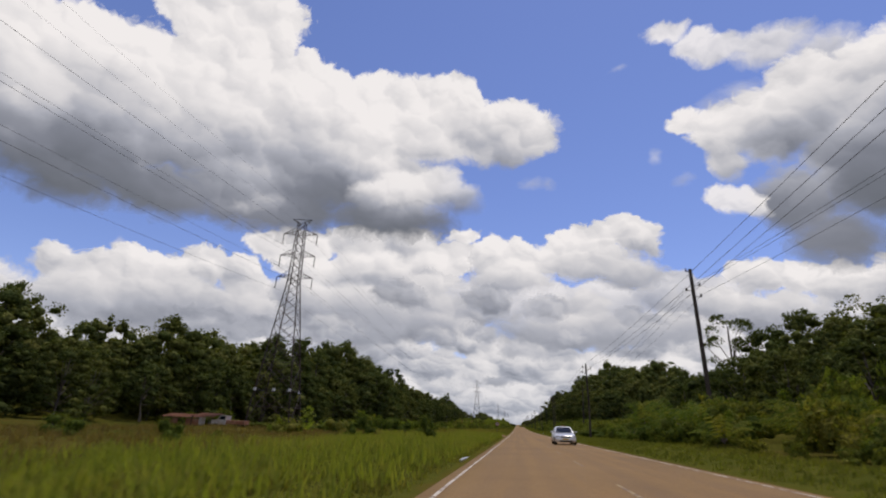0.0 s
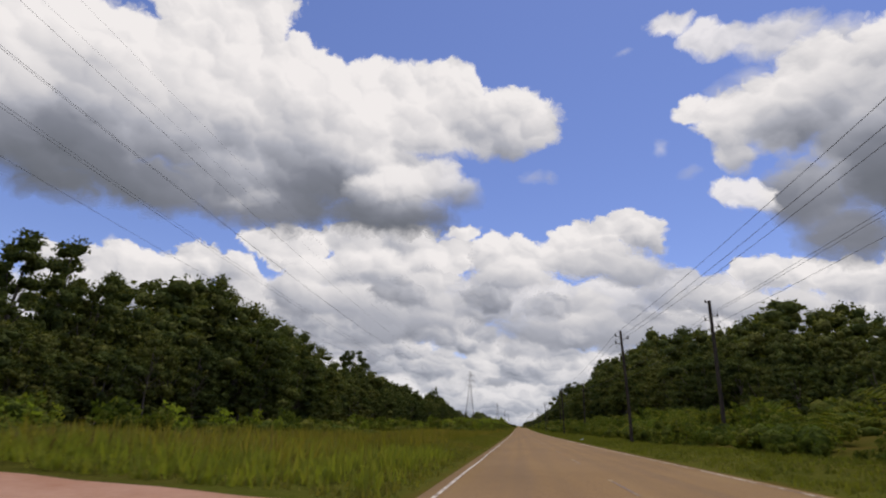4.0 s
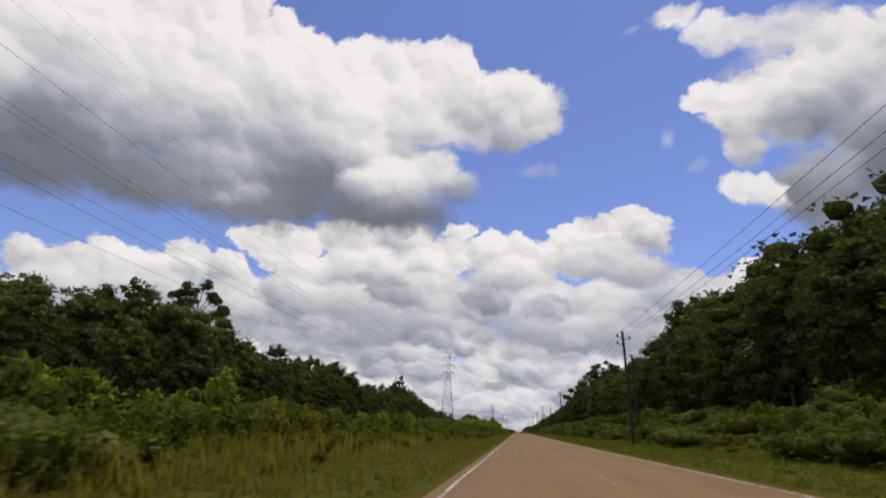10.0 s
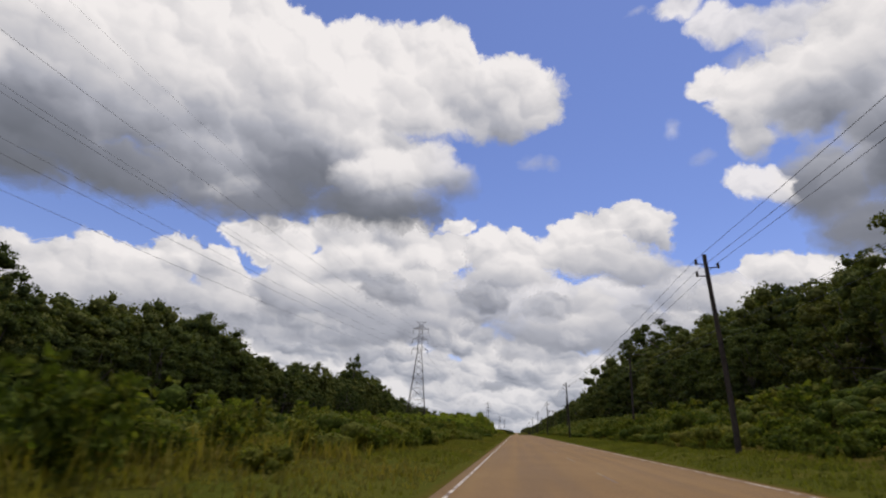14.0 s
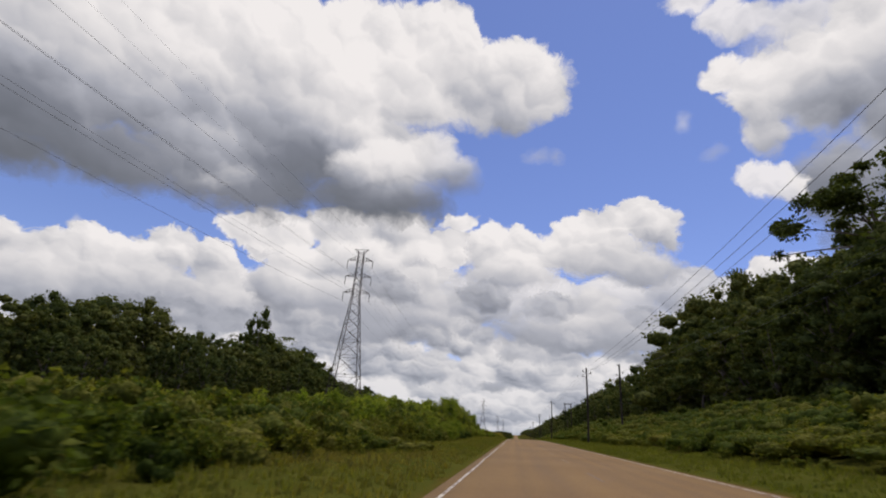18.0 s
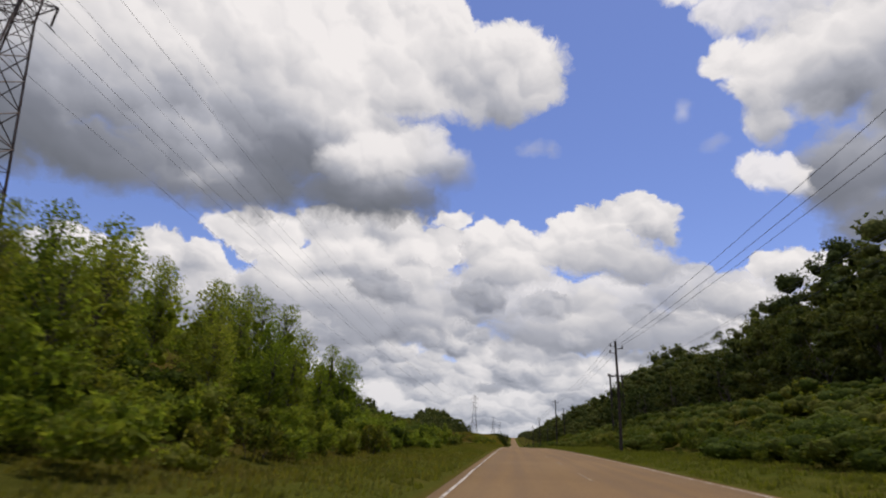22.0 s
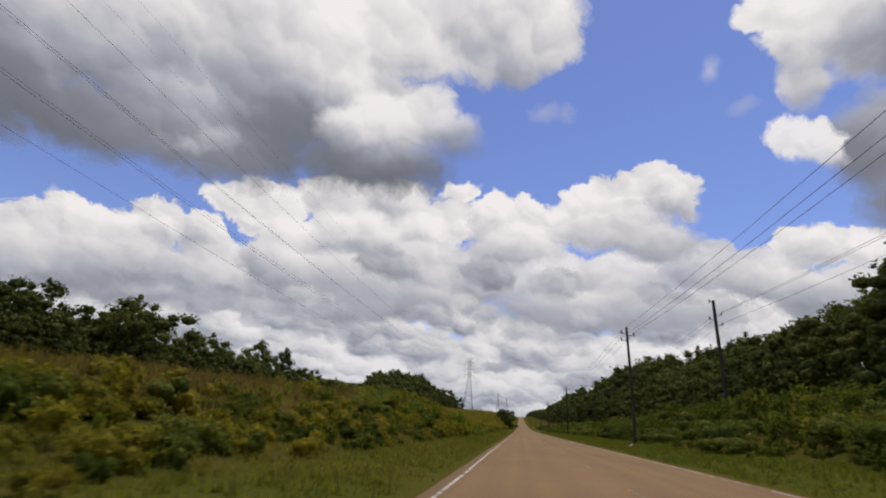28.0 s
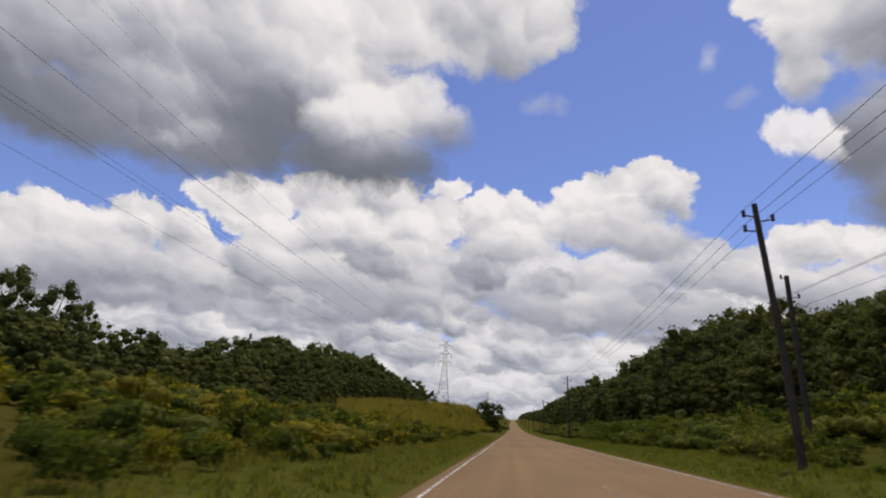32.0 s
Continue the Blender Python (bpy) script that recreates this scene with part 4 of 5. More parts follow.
def shrub_parts(kind, soup):
    """The parts of one shrub as (name, mesh): leaves and stems, or single fronds."""
    groups, leaf = {}, M_FROND if kind == "frond" else M_FRESH_LIT if kind in ("sapling", "young_tree") else M_SHRUB
    count = 0
    for v, (f, m) in zip(soup.v, soup.f):
        key = ("frond", count) if kind == "frond" else ("stem" if m else "crown" if kind == "young_tree" else "leaves", 0)
        count += m
        groups.setdefault(key, Soup()).put(v, f - f.min(), m)
    return [(key[0], g.mesh(key[0], leaf, M_BARK)) for key, g in groups.items()]


SHRUB_PARTS = {k: [shrub_parts(k, s) for s in v] for k, v in SHRUBS.items()}
SHRUB_WORDS = {"bush": ("shrub", "leafy bright green roadside shrub in tall grass", "shrub"), "mound": ("creeper_mound", "low mound of yellow-green creepers on the bank", "shrub"),
               "sapling": ("sapling", "slender green sapling in the roadside thicket", "sapling"), "frond": ("fan_palm", "young palm with arching green fronds", "palm"),
               "young_tree": ("young_tree", "slim young tree leafy bright green to the ground", "tree"), "weed": ("tall_weed", "tall broad-leaved green weed beside the road", "weed")}
undergrowth = Soup()


def plant_shrub(kind, x, y, h, w, r, thing, fine=False):
    z = float(land_z(x, y)) - 0.05
    k = int(r.integers(3))
    if thing:
        name, label, cat = SHRUB_WORDS[kind]
        pieces = SHRUB_PARTS[kind][k]
        o = new(name, pieces[0][1] if len(pieces) == 1 else None)
        for piece, me in pieces if len(pieces) > 1 else ():
            new(piece, me).parent = o
        o.matrix_basis = pose(x, y, z, 0, 0, r.uniform(0, 360)) @ Matrix.Diagonal((w, w, h, 1))
        tagged(o, label, cat, "roadside " + cat + "s")
        return
    dry = 1 if x < 0 and y > 590 and r.uniform() < (0.6 if y < 655 else 0.85 if y < 702 else 0.5 if y < 770 else 0.95) else 0
    # saplings and left shrubs near y 500 take the leaf colour brightened as sunlit
    dry = 2 if kind == "sapling" or not dry and x < 0 and 486 < y < 530 else dry
    rot = turned(r.uniform(0, 2 * math.pi))
    for v, (f, m) in zip(SHRUBS[kind][k].v, SHRUBS[kind][k].f):
        if m:
            continue
        if f.shape[1] == 3:
            mid = v.mean(0)
            rad = np.linalg.norm(v - mid, axis=1).mean()
            v, f = mid + LOW_V * rad * r.uniform(0.8, 1.1, (len(LOW_V), 1)), LOW_F
        elif len(f) > 20:
            keep = len(f) * 2 // 3 if fine else max(6, len(f) // 10)
            v = v[:keep * 4].reshape(-1, 4, 3)
            k = 4 if fine else 3
            v = v[:, 4 - k:]
            mid = v.mean(1, keepdims=True)
            v, f = (mid + (v - mid) * (1.1 if fine else 2.1)).reshape(-1, 3), np.arange(keep * k).reshape(-1, k)
        else:
            f = f - f.min()
        undergrowth.put((v @ rot) * np.array([w, w, h]) + np.array([x, y, z]), f, dry)


# strips: y from, to; x from, to; spacing; height from, to; kinds; share set out as single things
STRIPS = (
    (-10, 85, -58, -40, 3.4, 1.2, 2.6, ("bush", "mound", "weed"), 0.12),
    (5, 90, -38, -13, 9.0, 0.8, 1.7, ("bush", "bush", "sapling"), 1.0),
    (48, 74, -27, -11, 4.6, 1.4, 2.7, ("bush", "weed", "sapling", "bush"), 0.4),
    (85, 190, -54, -15, 3.2, 1.0, 2.4, ("bush", "weed", "mound", "sapling"), 0.06),
    (190, 270, -56, -8.2, 3.0, 1.5, 3.1, ("bush", "mound", "weed", "sapling"), 0.05),
    (270, 440, -60, -6.0, 2.6, 1.1, 2.4, ("bush", "mound", "weed", "bush"), 0.05),
    (440, 524, -58, -6.6, 2.7, 1.5, 2.7, ("sapling", "bush", "sapling", "bush"), 0.07),
    (524, 560, -58, -6.6, 2.6, 1.0, 2.2, ("bush", "weed", "sapling", "weed"), 0.1),
    (440, 558, -9.8, -6.0, 1.7, 0.9, 1.7, ("weed", "bush", "weed", "sapling"), 0.15),
    (672, 704, -12, -6.5, 2.6, 0.7, 1.2, ("frond", "bush", "frond"), 0.7),
    (493, 517, -14, -7.2, 2.0, 3.7, 5.0, ("young_tree",), 1.0),
    (440, 548, -9.0, -5.7, 1.4, 1.1, 1.9, ("bush", "weed", "sapling", "bush"), 0.1),
    (330, 440, -8.5, -5.7, 1.6, 0.7, 1.4, ("bush", "weed", "weed"), 0.1),
    (190, 330, -10, -5.2, 2.6, 0.6, 1.2, ("bush", "weed", "weed"), 0.1),
    (614, 660, -9.6, -4.4, 1.2, 0.6, 1.15, ("bush", "weed", "bush"), 0.1),
    (658, 694, -9.6, -4.3, 1.2, 1.1, 1.7, ("bush", "weed", "bush"), 0.1),
    (712, 775, -9, -4.6, 1.4, 0.7, 1.2, ("bush", "weed", "bush"), 0.1),
    (515, 548, -11, -6.6, 2.1, 1.3, 2.3, ("frond", "weed", "bush", "sapling"), 0.9),
    (555, 655, -66, -48, 3.4, 1.2, 3.0, ("bush", "mound"), 0.03),
    (560, 655, -46, -6, 9.0, 0.5, 1.2, ("bush", "sapling", "weed"), 0.4),
    (604, 690, -12.0, -6, 1.9, 0.5, 1.0, ("bush", "bush", "weed", "sapling"), 0.2),
    (676, 706, -24, -5.8, 2.5, 0.5, 1.0, ("bush", "bush", "weed", "sapling"), 0.06),
    (650, 706, -62, -48, 3.2, 1.2, 2.8, ("bush", "mound", "weed"), 0.0),
    (706, 800, -60, -5.8, 2.8, 1.0, 1.9, ("mound", "bush", "weed", "bush"), 0.06),
    (660, 706, -15, -7, 2.3, 0.6, 1.1, ("bush", "weed", "bush", "weed"), 0.08),
    (706, 760, -26, -9, 2.4, 0.9, 1.6, ("bush", "bush", "weed"), 0.08),
    (800, 960, -46, -6, 3.1, 1.0, 2.2, ("mound", "bush"), 0.0),
    (0, 790, 9.8, 12.6, 1.6, 0.5, 1.1, ("weed", "bush", "weed"), 0.0),
    (-10, 60, 10.7, 33, 2.8, 1.6, 3.6, ("bush", "frond", "weed", "bush"), 0.2),
    (60, 230, 10.7, 33, 2.9, 1.2, 2.8, ("bush", "mound", "weed", "frond"), 0.06),
    (230, 420, 10.7, 32, 2.9, 1.2, 2.8, ("mound", "bush", "mound", "weed"), 0.05),
    (420, 640, 10.7, 30, 2.8, 1.1, 2.4, ("mound", "mound", "bush"), 0.05),
    (425, 520, 11.5, 28, 2.3, 1.2, 2.0, ("mound", "mound", "mound", "bush"), 0.1),
    (40, 100, 28, 40, 4.0, 4.0, 7.0, ("bush", "sapling"), 0.0),
    (640, 800, 10.7, 34, 2.8, 1.2, 2.6, ("mound", "bush", "weed"), 0.06),
    (800, 960, 10.5, 38, 3.3, 1.2, 2.6, ("mound", "bush"), 0.0),
)
CLEAR = ((-58, -40, 40, 80), (22, 34, 132, 150), (-18, -1, 84, 99), (-13.8, -4.6, 694.5, 706))
r = np.random.default_rng(5)
for y0, y1, x0, x1, step, h0, h1, kinds, share in STRIPS:
    for x in np.arange(x0 + step / 2, x1, step):
        for y in np.arange(y0 + step / 2, y1, step):
            deep = abs(x - (x1 if x0 < 0 else x0))
            if r.uniform() < (0.06 if -28 < x < 0 and (650 < y < 760 and x > -24 or 440 < y < 524) else 0.06 if deep < 8 else 0.45 if deep < 18 else 0.85):
                continue
            px, py = x + r.uniform(-0.5, 0.5) * step, y + r.uniform(-0.5, 0.5) * step
            if any(a < px < b and c < py < d for a, b, c, d in CLEAR):
                continue
            edge = min(abs(px - (x1 if x0 < 0 else x0)) / 6.0, 1.0)
            h = r.uniform(h0, h1) * (0.65 + 0.35 * edge)
            kind = kinds[int(r.integers(len(kinds)))]
            w = h * r.uniform(0.75, 1.1) if kind != "mound" else r.uniform(1.7, 2.6)
            h = min(h, 1.7) if kind == "mound" else h
            w = h * r.uniform(0.85, 1.1) if kind == "young_tree" else min(w, 2.6) * (1.0 if deep < 8 else 1.2)
            plant_shrub(kind, px, py, h, w, r, edge < 0.75 and r.uniform() < share * 2.5 or share == 1.0, deep < 4.5 or -26 < px < 0 and (655 < py < 712 or 488 < py < 513 and h > 3.0))
for kind, x, y, h, w in (("bush", -7.0, 42.3, 2.0, 1.0), ("bush", -11.7, 41.2, 1.7, 1.1), ("sapling", -15.4, 442.7, 2.8, 2.2), ("bush", -15.0, 443.0, 2.2, 1.3), ("sapling", -13.0, 592, 2.4, 1.6), ("bush", -7.6, 866.5, 5.2, 3.4), ("bush", -5.2, 867, 4.6, 3.0), ("bush", -6.4, 868.5, 6.2, 3.2)):
    plant_shrub(kind, x, y, h, w, r, True)
for x, y in ((12.6, 43), (14.8, 46), (13.2, 50), (16.6, 48.5), (15.0, 53), (18.2, 53.5), (12.9, 56.5), (17.0, 58), (20.0, 57)):
    plant_shrub("frond", x, y, r.uniform(2.8, 3.8), r.uniform(2.2, 2.8), r, True)
plant_shrub("sapling", -6.2, 677.0, 1.7, 1.9, r, True)
for x, y in ((-9.0, 652.5), (-9.6, 655.5), (-8.4, 661.0), (-10.4, 658.0)):
    plant_shrub("frond", x, y, 1.5, 1.4, r, True)
for x, y in ((-4.9, 676.6), (-4.7, 678.6), (-4.5, 680.2), (-4.7, 681.6), (-4.4, 682.8)):
    plant_shrub("frond", x, y, 0.9, 0.9, r, True)
for k in range(230):
    px, py = r.uniform(-13.8, -4.9), r.uniform(694, 707)
    if abs(px + 6.2 + (py - 698) * 1.1) > 0.8:
        low = 0.55 if px > -7.5 and py < 698.5 else 0.9
        plant_shrub(("bush", "weed", "bush")[k % 3], px, py, low * r.uniform(0.6, 1.1), low * r.uniform(0.7, 1.1), r, k % 8 == 0, True)
tagged(new("undergrowth", undergrowth.mesh("undergrowth", M_SHRUB, M_DRY, M_FRESH_LIT)), "thick green and yellow undergrowth on the road banks", "undergrowth", kind="stuff")


def grass(name, count, x0, x1, y0, y1, h0, h1, label, seed, mat=M_GRASS):
    """Blades of grass over a strip: single bent triangles, in tufts."""
    r = np.random.default_rng(seed)
    tufts = count // 9
    c = np.stack([r.uniform(x0, x1, tufts), r.uniform(y0, y1, tufts)], 1)
    p = (c[:, None, :] + r.normal(0, 0.11, (tufts, 9, 2))).reshape(-1, 2)
    n = len(p)
    # none on the red earth track
    bare = (p[:, 0] > -16.2) & (p[:, 0] < -1.7) & (p[:, 1] > 87.0) & (p[:, 1] < 96.8)
    z = land_z(p[:, 0], p[:, 1]) - 0.02
    an, lean = r.uniform(0, 6.283, n), r.uniform(0.1, 0.6, n)
    h = r.uniform(h0, h1, n) * np.repeat(r.uniform(0.6, 1.25, tufts), 9) * np.where(bare, 0.01, 1.0)
    w = r.uniform(0.012, 0.03, n) * (1 + h)
    d = np.stack([np.cos(an), np.sin(an)], 1)
    s = np.stack([-d[:, 1], d[:, 0]], 1)
    base = np.column_stack([p, z])
    a, b = base.copy(), base.copy()
    a[:, :2] += s * w[:, None]
    b[:, :2] -= s * w[:, None]
    tip = np.column_stack([p + d * (h * lean)[:, None], z + h])
    soup = Soup()
    soup.put(np.stack([a, b, tip], 1).reshape(-1, 3), np.arange(3 * n).reshape(-1, 3))
    tagged(new(name, soup.mesh(name, mat)), label, "grass", kind="stuff")


grass("grass", 60000, -45, -9, -2, 150, 0.2, 0.5, "tall brown and straw-coloured grass in a clearing", 1, M_BROWN)
grass("grass", 60000, -13, -2.4, -2, 110, 0.2, 0.45, "lush green grass between road and clearing", 7, M_LUSH)
grass("grass", 300000, -8.0, -2.1, 0, 790, 0.07, 0.2, "short green verge grass along the road", 2)
grass("grass", 210000, 6.15, 11.0, 0, 790, 0.07, 0.2, "short green verge grass along the road", 3)
grass("grass", 130000, -56, -9, 545, 708, 0.25, 0.65, "dry brown grass on a low rise", 4, M_BROWN)
grass("grass", 52000, -46, -7, 772, 900, 0.7, 2.2, "tall yellow-green grass on a far bank", 6, M_STRAW)
grass("grass", 70000, -24, -4.8, 100, 335, 0.3, 0.75, "tall green and straw-coloured grass before the bushes", 5, M_STRAW)


# ---- power lines ----
def part(name, bm, mat, parent, label=""):
    me = bpy.data.meshes.new(name)
    bm.to_mesh(me)
    bm.free()
    me.materials.append(mat)
    ob = new(name, me)
    ob.parent = parent
    return tagged(ob, label)


def bar(bm, a, b, w, w2=None):
    """A four-sided bar from a to b."""
    a, b = Vector(a), Vector(b)
    d = (b - a).normalized()
    x = d.cross(Vector((0.31, 0.9, 0.17))).normalized()
    y = d.cross(x)
    ring = []
    for c, k in ((a, w / 2), (b, (w2 or w) / 2)):
        ring.append([bm.verts.new(c + x * k * i + y * k * j) for i, j in ((1, 1), (-1, 1), (-1, -1), (1, -1))])
    for k in range(4):
        bm.faces.new((ring[0][k], ring[0][(k + 1) % 4], ring[1][(k + 1) % 4], ring[1][k]))
    bm.faces.new(ring[0][::-1])
    bm.faces.new(ring[1])


def disc_stack(bm, top, bottom, count, radius):
    """A string of insulator discs."""
    a, b = Vector(top), Vector(bottom)
    for k in range(count):
        c = a.lerp(b, (k + 0.5) / count)
        d = (b - a).normalized()
        turn = d.to_track_quat("Z", "Y").to_matrix().to_4x4()
        bmesh.ops.create_cone(bm, cap_ends=True, segments=8, radius1=radius, radius2=radius * 0.35, depth=(b - a).length / count * 0.8, matrix=Matrix.Translation(c) @ turn)


ARM_Z, ARM_HALF, TOWER_H = (33.1, 28.9, 24.8), (3.1, 3.15, 3.2), 36.0


def tower_half(z):
    return float(np.interp(z, (0, 24.0, TOWER_H), (3.6, 0.9, 0.64)))


M_NOTICE = worn("white_enamel", (0.75, 0.74, 0.7), (0.5, 0.47, 0.42), 3.0, 0.4, relief=0.05)


def build_tower():
    e = new("transmission_tower")
    tagged(e, "rusty grey steel lattice transmission tower", "pylon", "transmission towers")
    corner = ((1, 1), (-1, 1), (-1, -1), (1, -1))

    def at(k, z):
        h = tower_half(z)
        return (corner[k % 4][0] * h, corner[k % 4][1] * h, z)

    for k in range(4):
        bm = bmesh.new()
        bar(bm, at(k, -1.5), at(k, 24.0), 0.15, 0.12)
        bar(bm, at(k, 24.0), at(k, TOWER_H - 0.6), 0.12, 0.08)
        part("leg", bm, M_STEEL, e)
    levels = [0.0, 5.2, 9.6, 13.2, 16.2, 18.8, 21.0, 22.6, 24.0, 24.8, 26.2, 27.5, 28.9, 30.3, 31.7, 33.1, 34.4, 35.3]
    for face in range(4):
        bm = bmesh.new()
        for lo, hi in zip(levels, levels[1:]):
            w = 0.065 if lo < 20 else 0.05
            bar(bm, at(face, lo), at(face + 1, hi), w)
            bar(bm, at(face + 1, lo), at(face, hi), w)
            if lo in (5.2, 9.6, 13.2, 24.0, 24.8, 28.9, 33.1):
                bar(bm, at(face, lo), at(face + 1, lo), w)
            if lo < 12:
                m1 = Vector(at(face, lo)).lerp(Vector(at(face, hi)), 0.5)
                m2 = Vector(at(face + 1, lo)).lerp(Vector(at(face + 1, hi)), 0.5)
                bar(bm, m1, m2, 0.05)
        part("bracing", bm, M_STEEL, e)
    for z, half in zip(ARM_Z, ARM_HALF):
        for sgn in (-1, 1):
            bm = bmesh.new()
            tip = (sgn * half, 0, z)
            h = tower_half(z)
            for q in (-1, 1):
                bar(bm, (sgn * h, q * h, z), tip, 0.08)
                bar(bm, (sgn * h, q * h, z + 1.0), tip, 0.06)
                for t in (0.33, 0.66):
                    low = Vector((sgn * h, q * h, z)).lerp(Vector(tip), t)
                    high = Vector((sgn * h, q * h, z + 1.0)).lerp(Vector(tip), t)
                    bar(bm, low, high, 0.04)
            bar(bm, (sgn * (h + 0.8), -0.45, z), (sgn * (h + 0.8), 0.45, z), 0.05)
            part("crossarm", bm, M_STEEL, e)
            bm = bmesh.new()
            disc_stack(bm, (sgn * half, 0, z - 0.1), (sgn * half, 0, z - 1.9), 10, 0.11)
            bar(bm, (sgn * half, 0, z), (sgn * half, 0, z - 2.0), 0.04)
            bar(bm, (sgn * half, -0.5, z - 2.02), (sgn * half, 0.5, z - 2.02), 0.07)
            part("insulator", bm, M_PORCELAIN, e, "hanging string of insulator discs")
    bm = bmesh.new()
    for q in (-1, 1):
        bar(bm, (-1.75, 0, TOWER_H), (1.75, 0, TOWER_H), 0.09)
        bar(bm, (q * 0.64, 0.64, TOWER_H - 0.7), (q * 1.75, 0, TOWER_H), 0.08)
        bar(bm, (q * 0.64, -0.64, TOWER_H - 0.7), (q * 1.75, 0, TOWER_H), 0.08)
        bar(bm, (q * 0.64, 0.64, TOWER_H - 0.7), (q * 0.64, -0.64, TOWER_H - 0.7), 0.08)
    part("earthwire_peak", bm, M_STEEL, e)
    for dx, dy in ((-1, -1), (0.1, -1), (1, -1), (1, 1)):
        h = tower_half(5.2)
        bm = bmesh.new()
        bar(bm, (dx * h * 0.92, dy * h - 0.12, 5.0), (dx * h * 0.92, dy * h - 0.12, 5.42), 0.34)
        part("notice_plate", bm, M_NOTICE, e, "small white notice plate")
    return e


TOWERS = [(-38.5, -351, 0.5), (-39.3, 82.5, 0.3), (-38.6, 514.1, 9.5), (-34.2, 972, 7.6), (-33.0, 1430, 10.5), (-32.0, 1890, 19.0)]
proto = build_tower()
proto.matrix_basis = pose(*TOWERS[0], 0, 0, 8)
for t in TOWERS[1:]:
    copy_thing(proto, pose(*t, 0, 0, 8))


def wire(name, points, sag, radius, label, group):
    """One conductor hung in catenaries through the points."""
    path = []
    for a, b in zip(points, points[1:]):
        a, b = np.array(a, float), np.array(b, float)
        k = max(8, int(np.linalg.norm(b - a) / 12))
        for t in np.linspace(0, 1, k, endpoint=False):
            path.append(a + (b - a) * t - np.array([0, 0, 4 * sag * t * (1 - t)]))
    path.append(np.array(points[-1], float))
    v, f = [], []
    for k, q in enumerate(path):
        for j in range(4):
            an = math.pi / 2 * j
            v.append(q + np.array([math.cos(an) * radius, 0, math.sin(an) * radius]))
        if k:
            f += [((k - 1) * 4 + j, (k - 1) * 4 + (j + 1) % 4, k * 4 + (j + 1) % 4, k * 4 + j) for j in range(4)]
    tagged(new(name, mesh_of(name, v, f, M_WIRE)), label, "power line", group)


for z, half in zip(ARM_Z, ARM_HALF):
    for sgn in (-1, 1):
        wire("power_line", [(x + sgn * half, y, b + z - 2.05) for x, y, b in TOWERS], 9.5, 0.017, "dark overhead conductor between steel towers", "transmission conductors")
for sgn in (-1, 1):
    wire("earth_wire", [(x + sgn * 1.75, y, b + TOWER_H) for x, y, b in TOWERS], 7.0, 0.009, "thin overhead earth wire between steel towers", "transmission earth wires")


def pole_mesh(height, r0=0.14, r1=0.095, sunk=1.0):
    bm = bmesh.new()
    rings = []
    for k in range(9):
        t = k / 8
        rad = r0 + (r1 - r0) * t
        off = 0.05 * math.sin(t * 4.1)
        rings.append([bm.verts.new((off + rad * math.cos(a), rad * math.sin(a), -sunk + (height + sunk) * t)) for a in np.linspace(0, 2 * math.pi, 10, endpoint=False)])
    for lo, hi in zip(rings, rings[1:]):
        for j in range(10):
            bm.faces.new((lo[j], lo[(j + 1) % 10], hi[(j + 1) % 10], hi[j]))
    bm.faces.new(rings[-1])
    return bm


def pin_insulator(e, x, z, sgn):
    """A bracket on the pole's side with an upright porcelain insulator at its end."""
    bm = bmesh.new()
    bar(bm, (0.08 * sgn, 0, z - 0.05), (x, 0, z), 0.045)
    part("bracket", bm, M_STEEL, e)
    bm = bmesh.new()
    disc_stack(bm, (x, 0, z + 0.2), (x, 0, z - 0.08), 3, 0.085)
    part("insulator", bm, M_PORCELAIN, e, "dark brown porcelain insulator")


POLE_X = {67: 8.85, 200: 9.2, 336: 9.25, 402: 8.75, 535: 8.85, 729: 9.3}
NEAR_POLES = [(POLE_X.get(round(y), 8.95), y) for y in (-65, 1, 67.4, 133.6, 200.0, 266.2, 335.6, 402.4, 468.8, 534.9, 600.5, 666, 729.2, 795, 861, 927, 993, 1060, 1126, 1193, 1260)]
near_tops = []
proto = None
PINS = ((-0.47, 8.74, -1), (-0.5, 8.14, -1), (0.52, 8.56, 1))
POLE_DROP = {1: 0.25, 2: 0.28, 3: 0.25, 4: 0.24, 5: 0.2, 6: 0.14, 7: 0.24}
for k, (x, y) in enumerate(NEAR_POLES):
    z = float(land_z(x, y)) - POLE_DROP.get(k, 0.0)
    if proto is None:
        proto = new("utility_pole")
        tagged(proto, "dark weathered wooden utility pole with three side insulators", "utility pole", "roadside utility poles")
        part("pole", pole_mesh(9.2), M_POLE, proto)
        for q in PINS:
            pin_insulator(proto, *q)
        proto.matrix_basis = pose(x, y, z)
    else:
        lean = {2: -0.7, 4: -1.5, 6: -1.6, 7: -1.9, 9: 1.0, 12: -1.4}.get(k, (0.5, -0.9, -0.4, -1.2)[k % 4])
        copy_thing(proto, pose(x, y, z, 0, lean, 0))
    near_tops.append((x + 8.5 * math.sin(radians(0 if k == 0 else lean)), y, z))
for px, pz, _ in PINS:
    wire("distribution_wire", [(x + px, y, z + pz + 0.22) for x, y, z in near_tops], 0.7, 0.011, "thin dark wire strung between wooden poles", "roadside wires")

